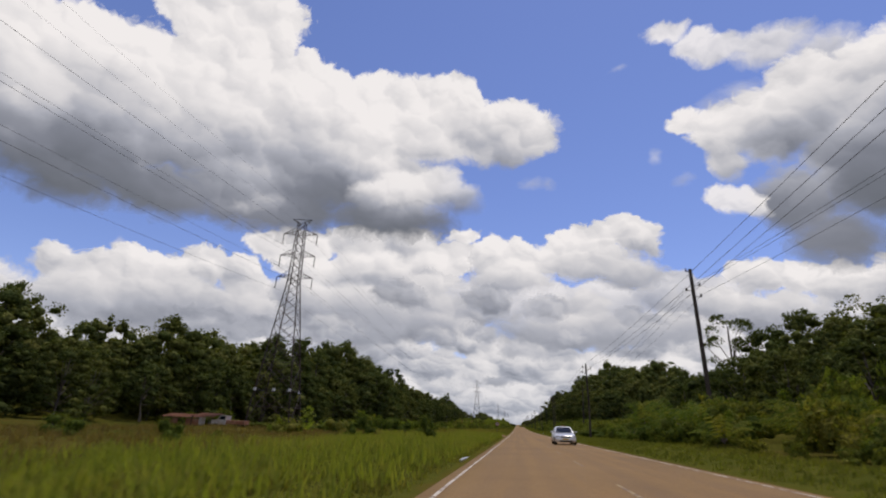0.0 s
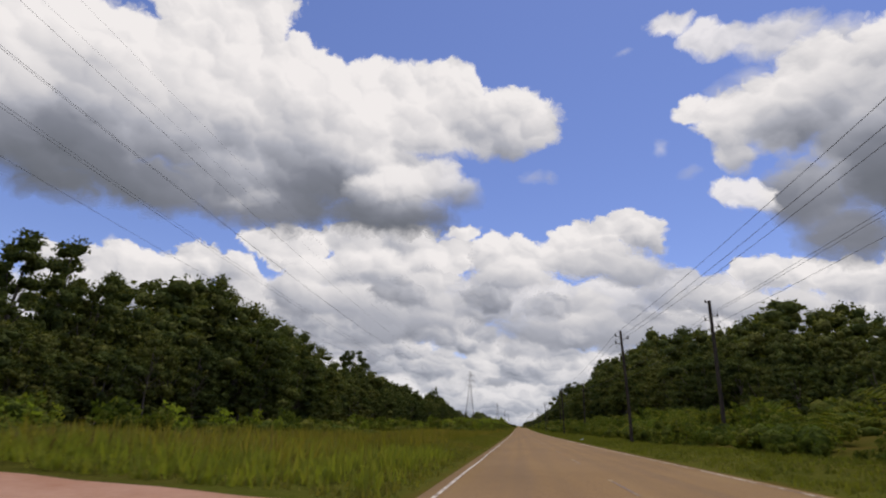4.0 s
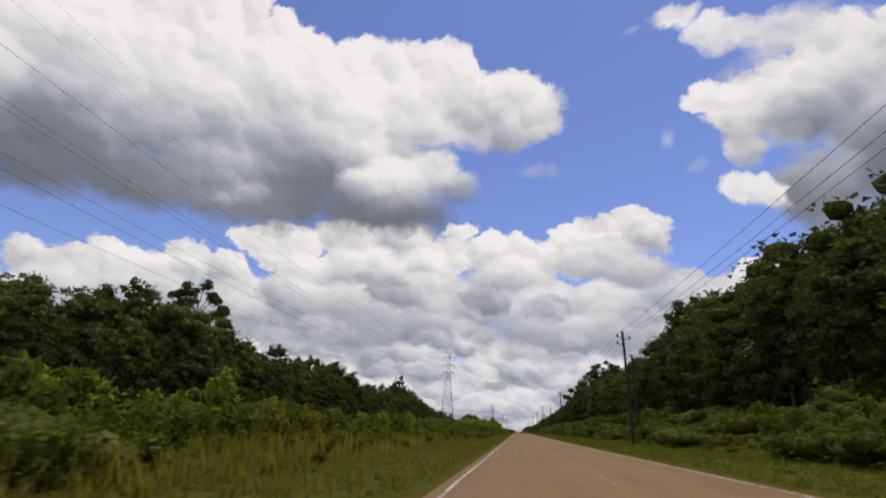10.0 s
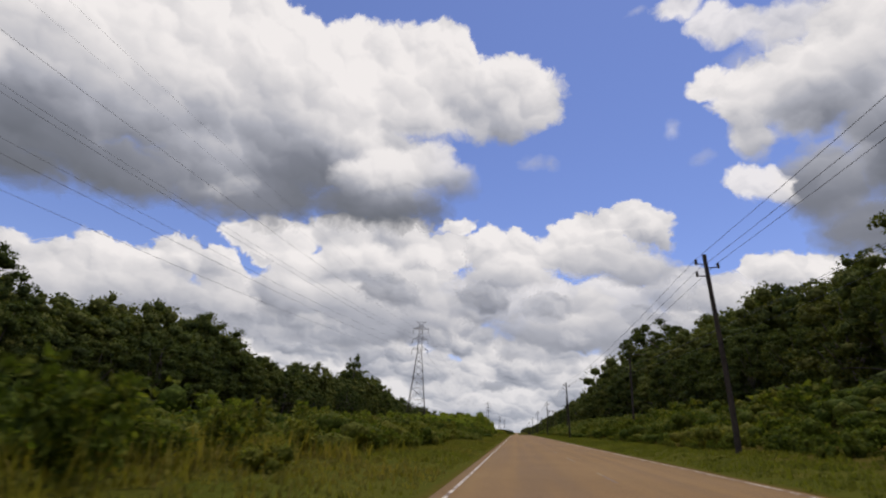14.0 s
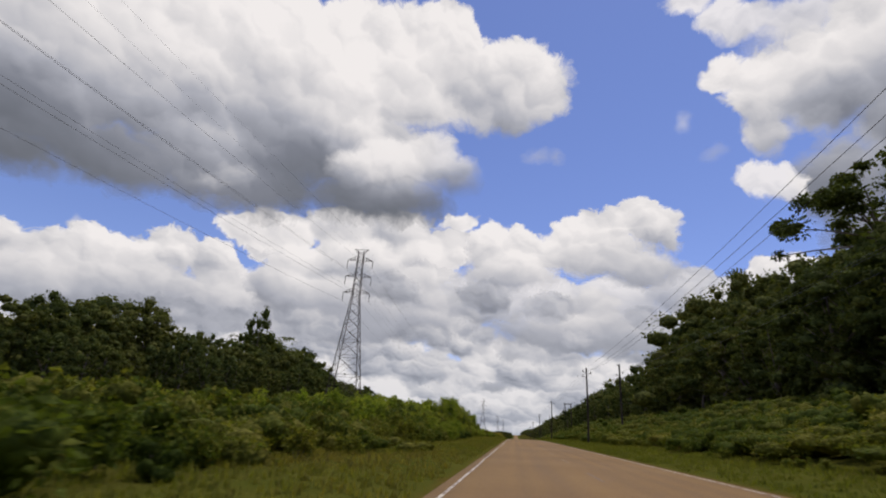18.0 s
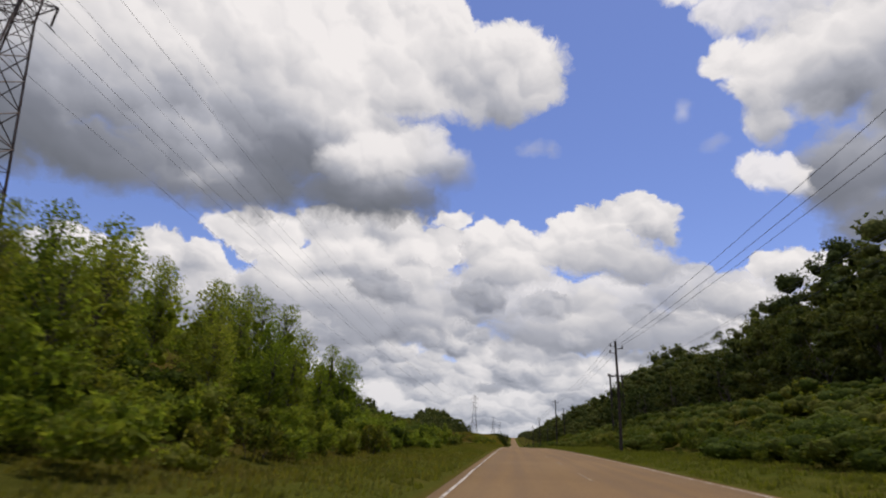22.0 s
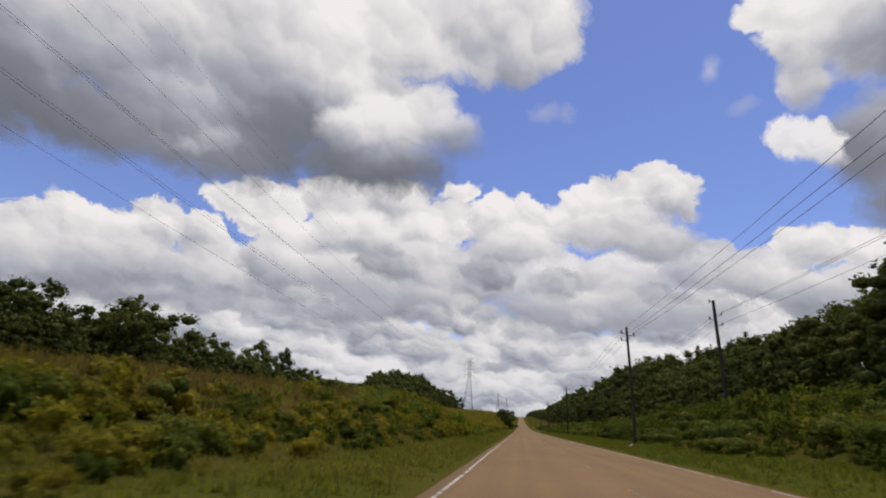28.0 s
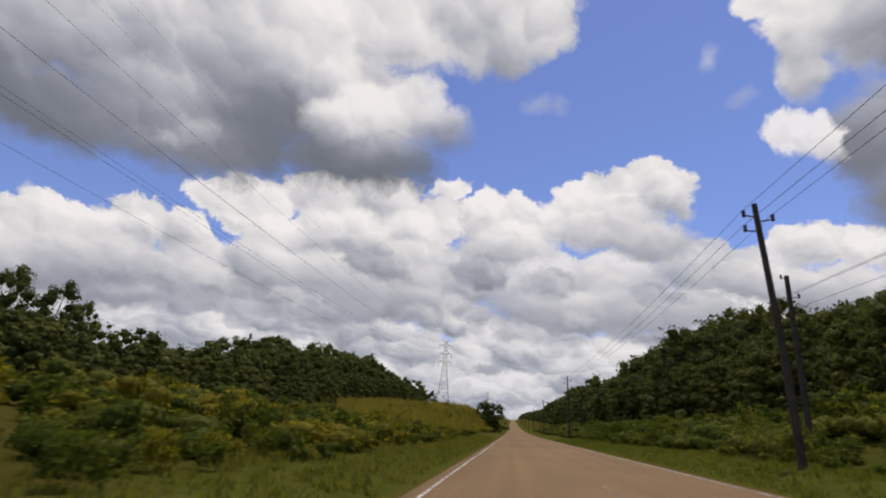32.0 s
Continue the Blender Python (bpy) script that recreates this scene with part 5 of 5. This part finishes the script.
# the second line: x, y and the top's height above the road
FAR_POLES = [(16.0, -45, 12.5), (13.75, 40.2, 13.6), (16.0, 133.7, 12.2), (14.6, 210.7, 11.6), (16.1, 296.5, 12.0), (16.0, 388, 12.0), (16.0, 484, 12.5), (17.2, 669.2, 13.2), (16.2, 742.2, 11.0),
             (16.5, 840, 11.0), (16.5, 937, 11.0), (16.5, 1028, 11.0), (16.5, 1120, 11.0)]
far_tops = []
proto = None
for k, (x, y, top) in enumerate(FAR_POLES):
    z = float(road_z(y)) + top - 11.6
    if proto is None:
        proto = new("utility_pole")
        tagged(proto, "tall dark wooden pole with stacked side arms", "utility pole", "tall utility poles")
        part("pole", pole_mesh(11.6, 0.2, 0.13, 5.0), M_POLE, proto)
        for q in ((0.5, 10.3, 1), (-0.5, 9.9, -1), (0.5, 9.4, 1), (-0.35, 11.45, -1)):
            pin_insulator(proto, *q)
        proto.matrix_basis = pose(x, y, z)
    else:
        copy_thing(proto, pose(x, y, z, 0, (0.6, -1.0, 1.3)[k % 3], 0))
    far_tops.append((x, y, z))

# two poles joined by a crossarm carry the second line over the hollow
plant_tree("wall", 16.6, 574.5, float(road_z(578.4)) + 10.6, r, 0.42)
frame_z = float(road_z(578.4)) + 12.5
hframe = new("pole_frame")
tagged(hframe, "two dark wooden poles joined by a timber crossarm", "utility pole")
hframe.matrix_basis = pose(17.2, 578.4, frame_z - 11.6)
for dx in (-0.95, 0.95):
    bm = pole_mesh(11.6, 0.2, 0.14, 4.0)
    bmesh.ops.translate(bm, verts=bm.verts, vec=(dx, 0, 0))
    part("pole", bm, M_POLE, hframe)
bm = bmesh.new()
bar(bm, (-1.35, 0.18, 11.25), (1.35, 0.18, 11.25), 0.2)
part("crossarm", bm, M_POLE, hframe)
for dx in (-1.25, 0.0, 1.25):
    bm = bmesh.new()
    disc_stack(bm, (dx, 0.18, 11.65), (dx, 0.18, 11.36), 3, 0.1)
    part("insulator", bm, M_PORCELAIN, hframe, "dark brown porcelain insulator")
bm = bmesh.new()
bar(bm, (-0.95, 0.16, 10.9), (-0.45, 0.16, 11.2), 0.06)
bar(bm, (0.95, 0.16, 10.9), (0.45, 0.16, 11.2), 0.06)
part("brace", bm, M_STEEL, hframe)
far_tops.insert(7, (17.2, 578.4, frame_z - 10.6))
for px, pz in ((0.5, 10.5), (-0.5, 10.1), (0.5, 9.6)):
    wire("distribution_wire", [(x + px, y, z + pz) for x, y, z in far_tops], 1.1, 0.011, "thin dark wire strung between tall poles", "tall pole wires")


# ---- roadside things ----
def ring_faces(bm, rings, close=True):
    for lo, hi in zip(rings, rings[1:]):
        k = len(lo)
        for j in range(k if close else k - 1):
            bm.faces.new((lo[j], lo[(j + 1) % k], hi[(j + 1) % k], hi[j]))


def box(bm, x0, x1, y0, y1, z0, z1):
    v = [bm.verts.new(c) for c in ((x0, y0, z0), (x1, y0, z0), (x1, y1, z0), (x0, y1, z0), (x0, y0, z1), (x1, y0, z1), (x1, y1, z1), (x0, y1, z1))]
    for f in ((3, 2, 1, 0), (4, 5, 6, 7), (0, 1, 5, 4), (1, 2, 6, 5), (2, 3, 7, 6), (3, 0, 4, 7)):
        bm.faces.new([v[k] for k in f])


def rod(bm, a, b, r0, r1=None, sides=10):
    a, b = Vector(a), Vector(b)
    d = (b - a).normalized()
    x = d.orthogonal().normalized()
    y = d.cross(x)
    rings = [[bm.verts.new(c + (x * math.cos(t) + y * math.sin(t)) * q) for t in np.linspace(0, 2 * math.pi, sides, endpoint=False)] for c, q in ((a, r0), (b, r1 or r0))]
    ring_faces(bm, rings)
    bm.faces.new(rings[0][::-1])
    bm.faces.new(rings[1])


M_RED = worn("faded_red_sheeting", (0.42, 0.06, 0.045), (0.3, 0.06, 0.05), 6.0, 0.7, relief=0.05)
M_WHITE = worn("dusty_white_sheeting", (0.6, 0.51, 0.42), (0.45, 0.37, 0.29), 4.0, 0.7, relief=0.05)
M_BLACK = worn("black_sheeting", (0.015, 0.015, 0.015), (0.03, 0.03, 0.03), 6.0, 0.5, relief=0.05)
M_RUST = worn("rusty_sheet_iron", (0.24, 0.075, 0.03), (0.34, 0.2, 0.13), 1.5, 0.8, 0.2, 0.4)
M_PANEL = worn("chalky_white_panel", (0.5, 0.48, 0.44), (0.26, 0.18, 0.13), 1.2, 0.6, relief=0.2)
M_SILVER = worn("silver_car_paint", (0.72, 0.73, 0.74), (0.66, 0.67, 0.68), 1.0, 0.28, 0.4, 0.02)
M_GLASS = worn("dark_car_glass", (0.012, 0.014, 0.016), (0.02, 0.022, 0.025), 1.0, 0.08, 0.0, 0.0)
M_RUBBER = worn("tyre_rubber", (0.018, 0.018, 0.018), (0.035, 0.033, 0.03), 5.0, 0.9, relief=0.3)
M_TRIM = worn("black_plastic_trim", (0.02, 0.02, 0.021), (0.035, 0.035, 0.036), 4.0, 0.6, relief=0.1)
M_LAMP = worn("clear_lamp_lens", (0.62, 0.64, 0.66), (0.5, 0.5, 0.5), 8.0, 0.12, 0.3, 0.05)
M_PLATE = worn("yellow_plate", (0.6, 0.42, 0.06), (0.5, 0.36, 0.07), 8.0, 0.5, relief=0.0)
M_SOIL = worn("pale_eroded_soil", (0.5, 0.36, 0.26), (0.68, 0.58, 0.48), 0.9, 0.95, relief=1.0)
M_PLASTIC = worn("white_plastic", (0.75, 0.77, 0.78), (0.6, 0.62, 0.64), 6.0, 0.4, relief=0.05)
M_BLUE = worn("blue_plastic", (0.1, 0.3, 0.5), (0.15, 0.35, 0.55), 6.0, 0.4, relief=0.05)


def speed_sign(x, y, plate_z, lean):
    z = float(land_z(x, y))
    e = new("speed_limit_sign")
    tagged(e, "round red-ringed 80 speed limit sign on a post", "road sign", "speed limit signs")
    e.matrix_basis = pose(x, y, z, 0, lean, 0)
    h = plate_z - z
    bm = bmesh.new()
    rod(bm, (0, 0.03, -0.6), (0, 0.03, h + 0.25), 0.03)
    part("post", bm, M_STEEL, e, "thin dark steel post")
    for name, r0, off, mat in (("rim", 0.315, 0.0, M_RED), ("face", 0.235, -0.006, M_WHITE)):
        bm = bmesh.new()
        bmesh.ops.create_cone(bm, cap_ends=True, segments=40, radius1=r0, radius2=r0, depth=0.012, matrix=Matrix.Translation((0, off, h)) @ pose(0, 0, 0, 90, 0, 0))
        part(name, bm, mat, e, "faded red ring" if name == "rim" else "dusty white disc")
    cu = bpy.data.curves.new("digits", "FONT")
    cu.body, cu.size, cu.align_x, cu.align_y, cu.extrude = "80", 0.3, "CENTER", "CENTER", 0.003
    cu.offset = 0.008
    tmp = new("digits", cu)
    me = bpy.data.meshes.new_from_object(tmp.evaluated_get(bpy.context.evaluated_depsgraph_get()))
    bpy.data.objects.remove(tmp)
    me.materials.append(M_BLACK)
    o = new("digits", me)
    o.parent = e
    o.matrix_basis = pose(0, -0.018, h, 90, 0, 0)
    tagged(o, "black number 80")


speed_sign(-3.2, 86.7, float(road_z(86.7)) + 1.85, 2.0)
speed_sign(7.4, 88.0, float(road_z(88.0)) + 1.8, -4.0)


def sedan(x, y):
    """A saloon that faces the viewer: lofted body, cabin with panes, wheels, lamps, grille."""
    z = float(road_profile(np.array(x), np.array(y)))
    e = new("car")
    tagged(e, "silver four-door saloon car on the road", "car")
    e.matrix_basis = pose(x, y, z, 0, -1.7, 0)
    body = [(-2.22, 0.66, 0.3, 0.56), (-2.16, 0.76, 0.24, 0.66), (-1.95, 0.82, 0.2, 0.76), (-1.3, 0.86, 0.19, 0.86), (-0.85, 0.87, 0.19, 0.92), (0.0, 0.87, 0.19, 0.93), (1.2, 0.87, 0.2, 0.95), (1.7, 0.84, 0.22, 0.96), (2.1, 0.79, 0.26, 0.92), (2.2, 0.7, 0.34, 0.8)]
    bm = bmesh.new()
    rings = []
    for yy, w, z0, z1 in body:
        prof = ((-w * 0.9, z0), (w * 0.9, z0), (w, z0 + 0.12), (w * 1.01, z0 + (z1 - z0) * 0.55), (w * 0.96, z1 - 0.06), (w * 0.8, z1), (-w * 0.8, z1), (-w * 0.96, z1 - 0.06), (-w * 1.01, z0 + (z1 - z0) * 0.55), (-w, z0 + 0.12))
        rings.append([bm.verts.new((a, yy, b)) for a, b in prof])
    ring_faces(bm, rings)
    bm.faces.new(rings[0])
    bm.faces.new(rings[-1][::-1])
    bmesh.ops.recalc_face_normals(bm, faces=bm.faces)
    bo = part("body", bm, M_SILVER, e)
    bo.data.shade_smooth()
    cabin = [(-0.95, 0.72, 0.9, 0.93), (-0.2, 0.6, 0.9, 1.38), (0.2, 0.59, 0.9, 1.42), (0.8, 0.59, 0.9, 1.4), (1.1, 0.6, 0.9, 1.34), (1.75, 0.7, 0.9, 0.97)]
    bm = bmesh.new()
    rings = [[bm.verts.new(c) for c in ((-0.8, yy, z0), (0.8, yy, z0), (w, yy, z1 - 0.02), (w * 0.85, yy, z1), (-w * 0.85, yy, z1), (-w, yy, z1 - 0.02))] for yy, w, z0, z1 in cabin]
    ring_faces(bm, rings)
    bm.faces.new(rings[0])
    bm.faces.new(rings[-1][::-1])
    bmesh.ops.recalc_face_normals(bm, faces=bm.faces)
    part("cabin", bm, M_SILVER, e)
    bm = bmesh.new()
    v = [bm.verts.new(c) for c in ((-0.66, -0.955, 0.965), (0.66, -0.955, 0.965), (0.53, -0.275, 1.36), (-0.53, -0.275, 1.36))]
    bm.faces.new(v)
    part("windscreen", bm, M_GLASS, e)
    for sg in (-1, 1):
        for y0, y1, y2, y3 in ((-0.5, 0.32, 0.32, -0.1), (0.38, 1.25, 0.95, 0.38)):
            bm = bmesh.new()
            bm.faces.new([bm.verts.new(c) for c in ((sg * 0.805, y0, 0.96), (sg * 0.805, y1, 0.96), (sg * 0.632, y2, 1.34), (sg * 0.632, y3, 1.34))])
            part("side_window", bm, M_GLASS, e)
        bm = bmesh.new()
        box(bm, *sorted((sg * 0.47, sg * 0.78)), -2.19, -2.05, 0.56, 0.7)
        part("headlight", bm, M_LAMP, e, "clear headlight")
        bm = bmesh.new()
        box(bm, *sorted((sg * 0.9, sg * 1.06)), -0.62, -0.52, 0.93, 1.05)
        part("mirror", bm, M_SILVER, e)
        for yy in (-1.38, 1.35):
            bm = bmesh.new()
            rod(bm, (sg * 0.66, yy, 0.31), (sg * 0.875, yy, 0.31), 0.31, sides=20)
            w = part("wheel", bm, M_RUBBER, e)
            bm = bmesh.new()
            rod(bm, (sg * 0.86, yy, 0.31), (sg * 0.885, yy, 0.31), 0.2, 0.17, sides=14)
            part("rim", bm, M_STEEL, w, "grey wheel rim")
    for name, x0, x1, y0, y1, z0, z1, mat, label in (("grille", -0.4, 0.4, -2.235, -2.12, 0.56, 0.68, M_TRIM, "dark grille"), ("bumper", -0.74, 0.74, -2.26, -2.1, 0.36, 0.5, M_SILVER, ""),
                                                     ("air_intake", -0.5, 0.5, -2.24, -2.1, 0.25, 0.34, M_TRIM, "dark lower air intake"), ("number_plate", -0.24, 0.24, -2.275, -2.25, 0.4, 0.5, M_PLATE, "blank yellow number plate")):
        bm = bmesh.new()
        box(bm, x0, x1, y0, y1, z0, z1)
        part(name, bm, mat, e, label)


sedan(3.9, 46.6)


def corrugated(bm, x0, x1, y0, y1, z0, z1, waves):
    """A roof of corrugated sheet from the eave at y0 to the ridge at y1."""
    k = waves * 4
    lo, hi = [], []
    for j in range(k + 1):
        x = x0 + (x1 - x0) * j / k
        up = 0.035 * math.sin(j * math.pi / 2)
        lo.append(bm.verts.new((x, y0, z0 + up)))
        hi.append(bm.verts.new((x, y1, z1 + up)))
    for j in range(k):
        bm.faces.new((lo[j], lo[j + 1], hi[j + 1], hi[j]))
    bmesh.ops.solidify(bm, geom=bm.faces[:], thickness=0.02)


def shed(x, y, w, h, roof, wall, label, turn):
    e = new("shed")
    tagged(e, label, "shed", "derelict sheds")
    e.matrix_basis = pose(x, y, float(land_z(x, y)), 0, 0, turn)
    bm = bmesh.new()
    corrugated(bm, -w / 2 - 0.3, w / 2 + 0.3, -1.6, 1.4, h - 0.25, h + 0.25, int(w * 3))
    part("roof", bm, roof, e)
    for sx in (-1, 1):
        for sy in (-1.3, 1.2):
            bm = bmesh.new()
            box(bm, sx * w / 2 - 0.06, sx * w / 2 + 0.06, sy - 0.06, sy + 0.06, -0.4, h - 0.2)
            part("post", bm, M_POLE, e)
    n = max(2, int(w / 1.1))
    for k in range(n):
        if k % 3 == 2:
            continue
        bm = bmesh.new()
        x0 = -w / 2 + w * k / n
        box(bm, x0 + 0.03, x0 + w / n - 0.03, -1.28, -1.24, -0.2, h * (0.62 + 0.12 * (k % 2)))
        part("wall_sheet", bm, wall if k % 2 else roof, e)


shed(-50.5, 76.0, 6.0, 1.6, M_RUST, M_RUST, "low shed of rusty red sheet iron", 6)
shed(-46.0, 74.5, 3.4, 1.7, M_RUST, M_PANEL, "collapsing shed of rusty and white sheets", -4)


def pickup(x, y, turn):
    e = new("wrecked_pickup")
    tagged(e, "abandoned rusty pickup with a white cab in grass", "truck")
    e.matrix_basis = pose(x, y, float(land_z(x, y)) - 0.1, 0, 0, turn)
    bm = bmesh.new()
    box(bm, -0.2, 2.6, -0.85, 0.85, 0.55, 1.15)
    bmesh.ops.bevel(bm, geom=bm.edges[:], offset=0.05, segments=1, affect="EDGES")
    part("load_bed", bm, M_RUST, e, "rusty load bed")
    bm = bmesh.new()
    rings = [[bm.verts.new((a, s, b)) for a, b in ((-2.4, 0.5), (-0.25, 0.5), (-0.25, 1.75), (-1.15, 1.78), (-1.55, 1.2), (-2.4, 1.1))] for s in (-0.82, 0.82)]
    ring_faces(bm, rings)
    bm.faces.new(rings[0][::-1])
    bm.faces.new(rings[1])
    part("cab", bm, M_PANEL, e, "chalky white cab")
    bm = bmesh.new()
    bm.faces.new([bm.verts.new(c) for c in ((-1.32, -0.826, 1.2), (-0.4, -0.826, 1.2), (-0.4, -0.826, 1.65), (-1.1, -0.826, 1.65))])
    part("window", bm, M_GLASS, e)
    for xx in (-1.7, 1.7):
        for yy in (-0.85, 0.6):
            bm = bmesh.new()
            rod(bm, (xx, yy, 0.32), (xx, yy + 0.25, 0.32), 0.36, sides=16)
            part("wheel", bm, M_RUBBER, e)


pickup(-41.8, 73.5, 4)


def parked_van(x, y):
    e = new("parked_van")
    tagged(e, "pale van with a red band parked by the trees", "van")
    e.matrix_basis = pose(x, y, float(land_z(x, y)), 0, 0, 10)
    bm = bmesh.new()
    rings = [[bm.verts.new((a, s, b)) for a, b in ((-2.1, 0.35), (2.1, 0.35), (2.15, 0.9), (2.0, 1.75), (1.7, 1.9), (-1.2, 1.9), (-1.7, 1.2), (-2.15, 1.05))] for s in (-0.8, 0.8)]
    ring_faces(bm, rings)
    bm.faces.new(rings[0][::-1])
    bm.faces.new(rings[1])
    part("body", bm, M_PANEL, e)
    bm = bmesh.new()
    box(bm, -2.1, 2.1, -0.83, -0.8, 0.7, 1.0)
    part("stripe", bm, M_RED, e, "red band")
    for x0, x1 in ((-1.35, -0.5), (-0.4, 0.6), (0.7, 1.75)):
        bm = bmesh.new()
        box(bm, x0, x1, -0.825, -0.8, 1.15, 1.65)
        part("window", bm, M_GLASS, e)
    for xx in (-1.4, 1.4):
        for yy in (-0.82, 0.6):
            bm = bmesh.new()
            rod(bm, (xx, yy, 0.32), (xx, yy + 0.22, 0.32), 0.33, sides=16)
            part("wheel", bm, M_RUBBER, e)


parked_van(30.0, 142.0)


def dead_trunk(x, y, length, lean, turn):
    e = new("dead_tree")
    tagged(e, "bare pale dead trunk leaning at the forest edge", "dead tree")
    e.matrix_basis = pose(x, y, float(land_z(x, y)) - 0.2, 0, lean, turn)
    s = Soup()
    add_limb(s, (0, 0, 0), (0, 0, length), 0.16, 0.06, 0, 8, 0.25)
    o = new("trunk", s.mesh("trunk", M_DEAD))
    o.parent = e
    for k in range(3):
        s = Soup()
        add_limb(s, (0, 0, length * (0.55 + 0.15 * k)), (0.5 - 0.5 * k, 0.4, length * (0.72 + 0.14 * k)), 0.05, 0.015, 0, 5, 0.1)
        o = new("branch", s.mesh("branch", M_DEAD))
        o.parent = e


M_DEAD = worn("bleached_dead_wood", (0.2, 0.15, 0.1), (0.34, 0.27, 0.2), 2.0, 0.9, relief=0.5)
dead_trunk(-56.0, 607.2, 8.0, 24, 10)
# cut brush heaped along the forest edge
brush, q = Soup(), np.random.default_rng(31)
for k in range(420):
    px, py = -54.5 + q.normal(0, 1.2), q.uniform(606, 622)
    an, ln, up = q.uniform(0, 6.28), q.uniform(0.6, 2.2), q.uniform(-0.15, 0.45)
    base = np.array([px, py, float(land_z(px, py)) + q.uniform(0, 1.0)])
    add_limb(brush, base, base + np.array([math.cos(an) * ln, math.sin(an) * ln, up * ln]), 0.035, 0.012, 0, 4, 0.1)
tagged(new("brush_pile", brush.mesh("brush_pile", M_DEAD)), "heaped dry brown branches along the forest edge", "brush", kind="stuff")


def draped(name, pts_x, pts_y, mat, label, cat, lift=0.04, wobble=0.5, seed=3):
    """A patch that follows the land, with a ragged outline."""
    q = np.random.default_rng(seed)
    k, m = len(pts_x), len(pts_y)
    v, f = [], []
    for i, yy in enumerate(pts_y):
        for j, xx in enumerate(pts_x):
            edge = i in (0, m - 1) or j == 0
            px, py = xx + q.uniform(-1, 1) * wobble * (1 if edge else 0.3), yy + q.uniform(-1, 1) * wobble * (1 if edge else 0.3)
            px = min(px, -1.8) if mat is M_DIRT else px
            v.append((px, py, float(land_z(px, py)) + (lift if not edge else -0.05) + q.uniform(0, lift)))
            if i and j:
                f.append(((i - 1) * k + j - 1, (i - 1) * k + j, i * k + j, i * k + j - 1))
    me = mesh_of(name, v, f, mat)
    me.shade_smooth()
    tagged(new(name, me), label, cat, kind="structure")


draped("dirt_track", np.linspace(-16, -1.8, 14), np.linspace(87.2, 96.5, 10), M_DIRT, "red earth track joining the road", "track")
# a gully of pale soil and clods down the end of the bank
clods, q = Soup(), np.random.default_rng(12)
for k in range(620):
    t = q.uniform(0, 1) ** 1.2
    px, py = -13.4 + 7.2 * t + q.normal(0, 0.25), 704.6 - 6.5 * t + 0.3 * math.sin(t * 7) + q.normal(0, 0.14 + 0.22 * abs(math.sin(t * 9)))
    size = q.uniform(0.05, 0.2) * (1.1 - 0.4 * t)
    clods.put(LOW_V * size * q.uniform(0.65, 1.2, (len(LOW_V), 1)) * np.array([1, 1, 0.6]) + np.array([px, py, float(land_z(px, py))]), LOW_F)
tagged(new("eroded_bank", clods.mesh("eroded_bank", M_SOIL)), "pale eroded soil and clods in a bank gully", "soil", kind="stuff")
bm = bmesh.new()
prev = None
for k in range(9):
    px, py = -1.45 + 0.45 * k, 87.4 - 0.5 * k
    pz = float(road_profile(np.array(px), np.array(py))) + 0.007
    cur = (bm.verts.new((px, py, pz)), bm.verts.new((px, py + 0.13, pz)))
    if prev:
        bm.faces.new((prev[0], cur[0], cur[1], prev[1]))
    prev = cur
me = bpy.data.meshes.new("joint_line")
bm.to_mesh(me)
bm.free()
me.materials.append(M_LINE)
tagged(new("joint_line", me), "faint pale joint across the lane", "road marking", kind="structure")


def litter(x, y, cap, label):
    e = new("litter")
    tagged(e, label, "litter", "roadside litter")
    z = float(land_z(x, y))
    e.matrix_basis = pose(x, y, z + 0.08, 0, 70, 35)
    bm = bmesh.new()
    rod(bm, (0, 0, -0.12), (0, 0, 0.12), 0.045, 0.042)
    rod(bm, (0, 0, 0.12), (0, 0, 0.2), 0.042, 0.018)
    part("bottle", bm, M_PLASTIC, e)
    bm = bmesh.new()
    rod(bm, (0, 0, 0.2), (0, 0, 0.23), 0.025)
    part("cap", bm, cap, e)


litter(-1.95, 19.7, M_PLASTIC, "white plastic bottle lying in verge grass")
litter(6.9, 149.5, M_BLUE, "white and blue plastic bottle on the verge")
litter(7.6, 661.0, M_PLASTIC, "white plastic bottle lying in verge grass")
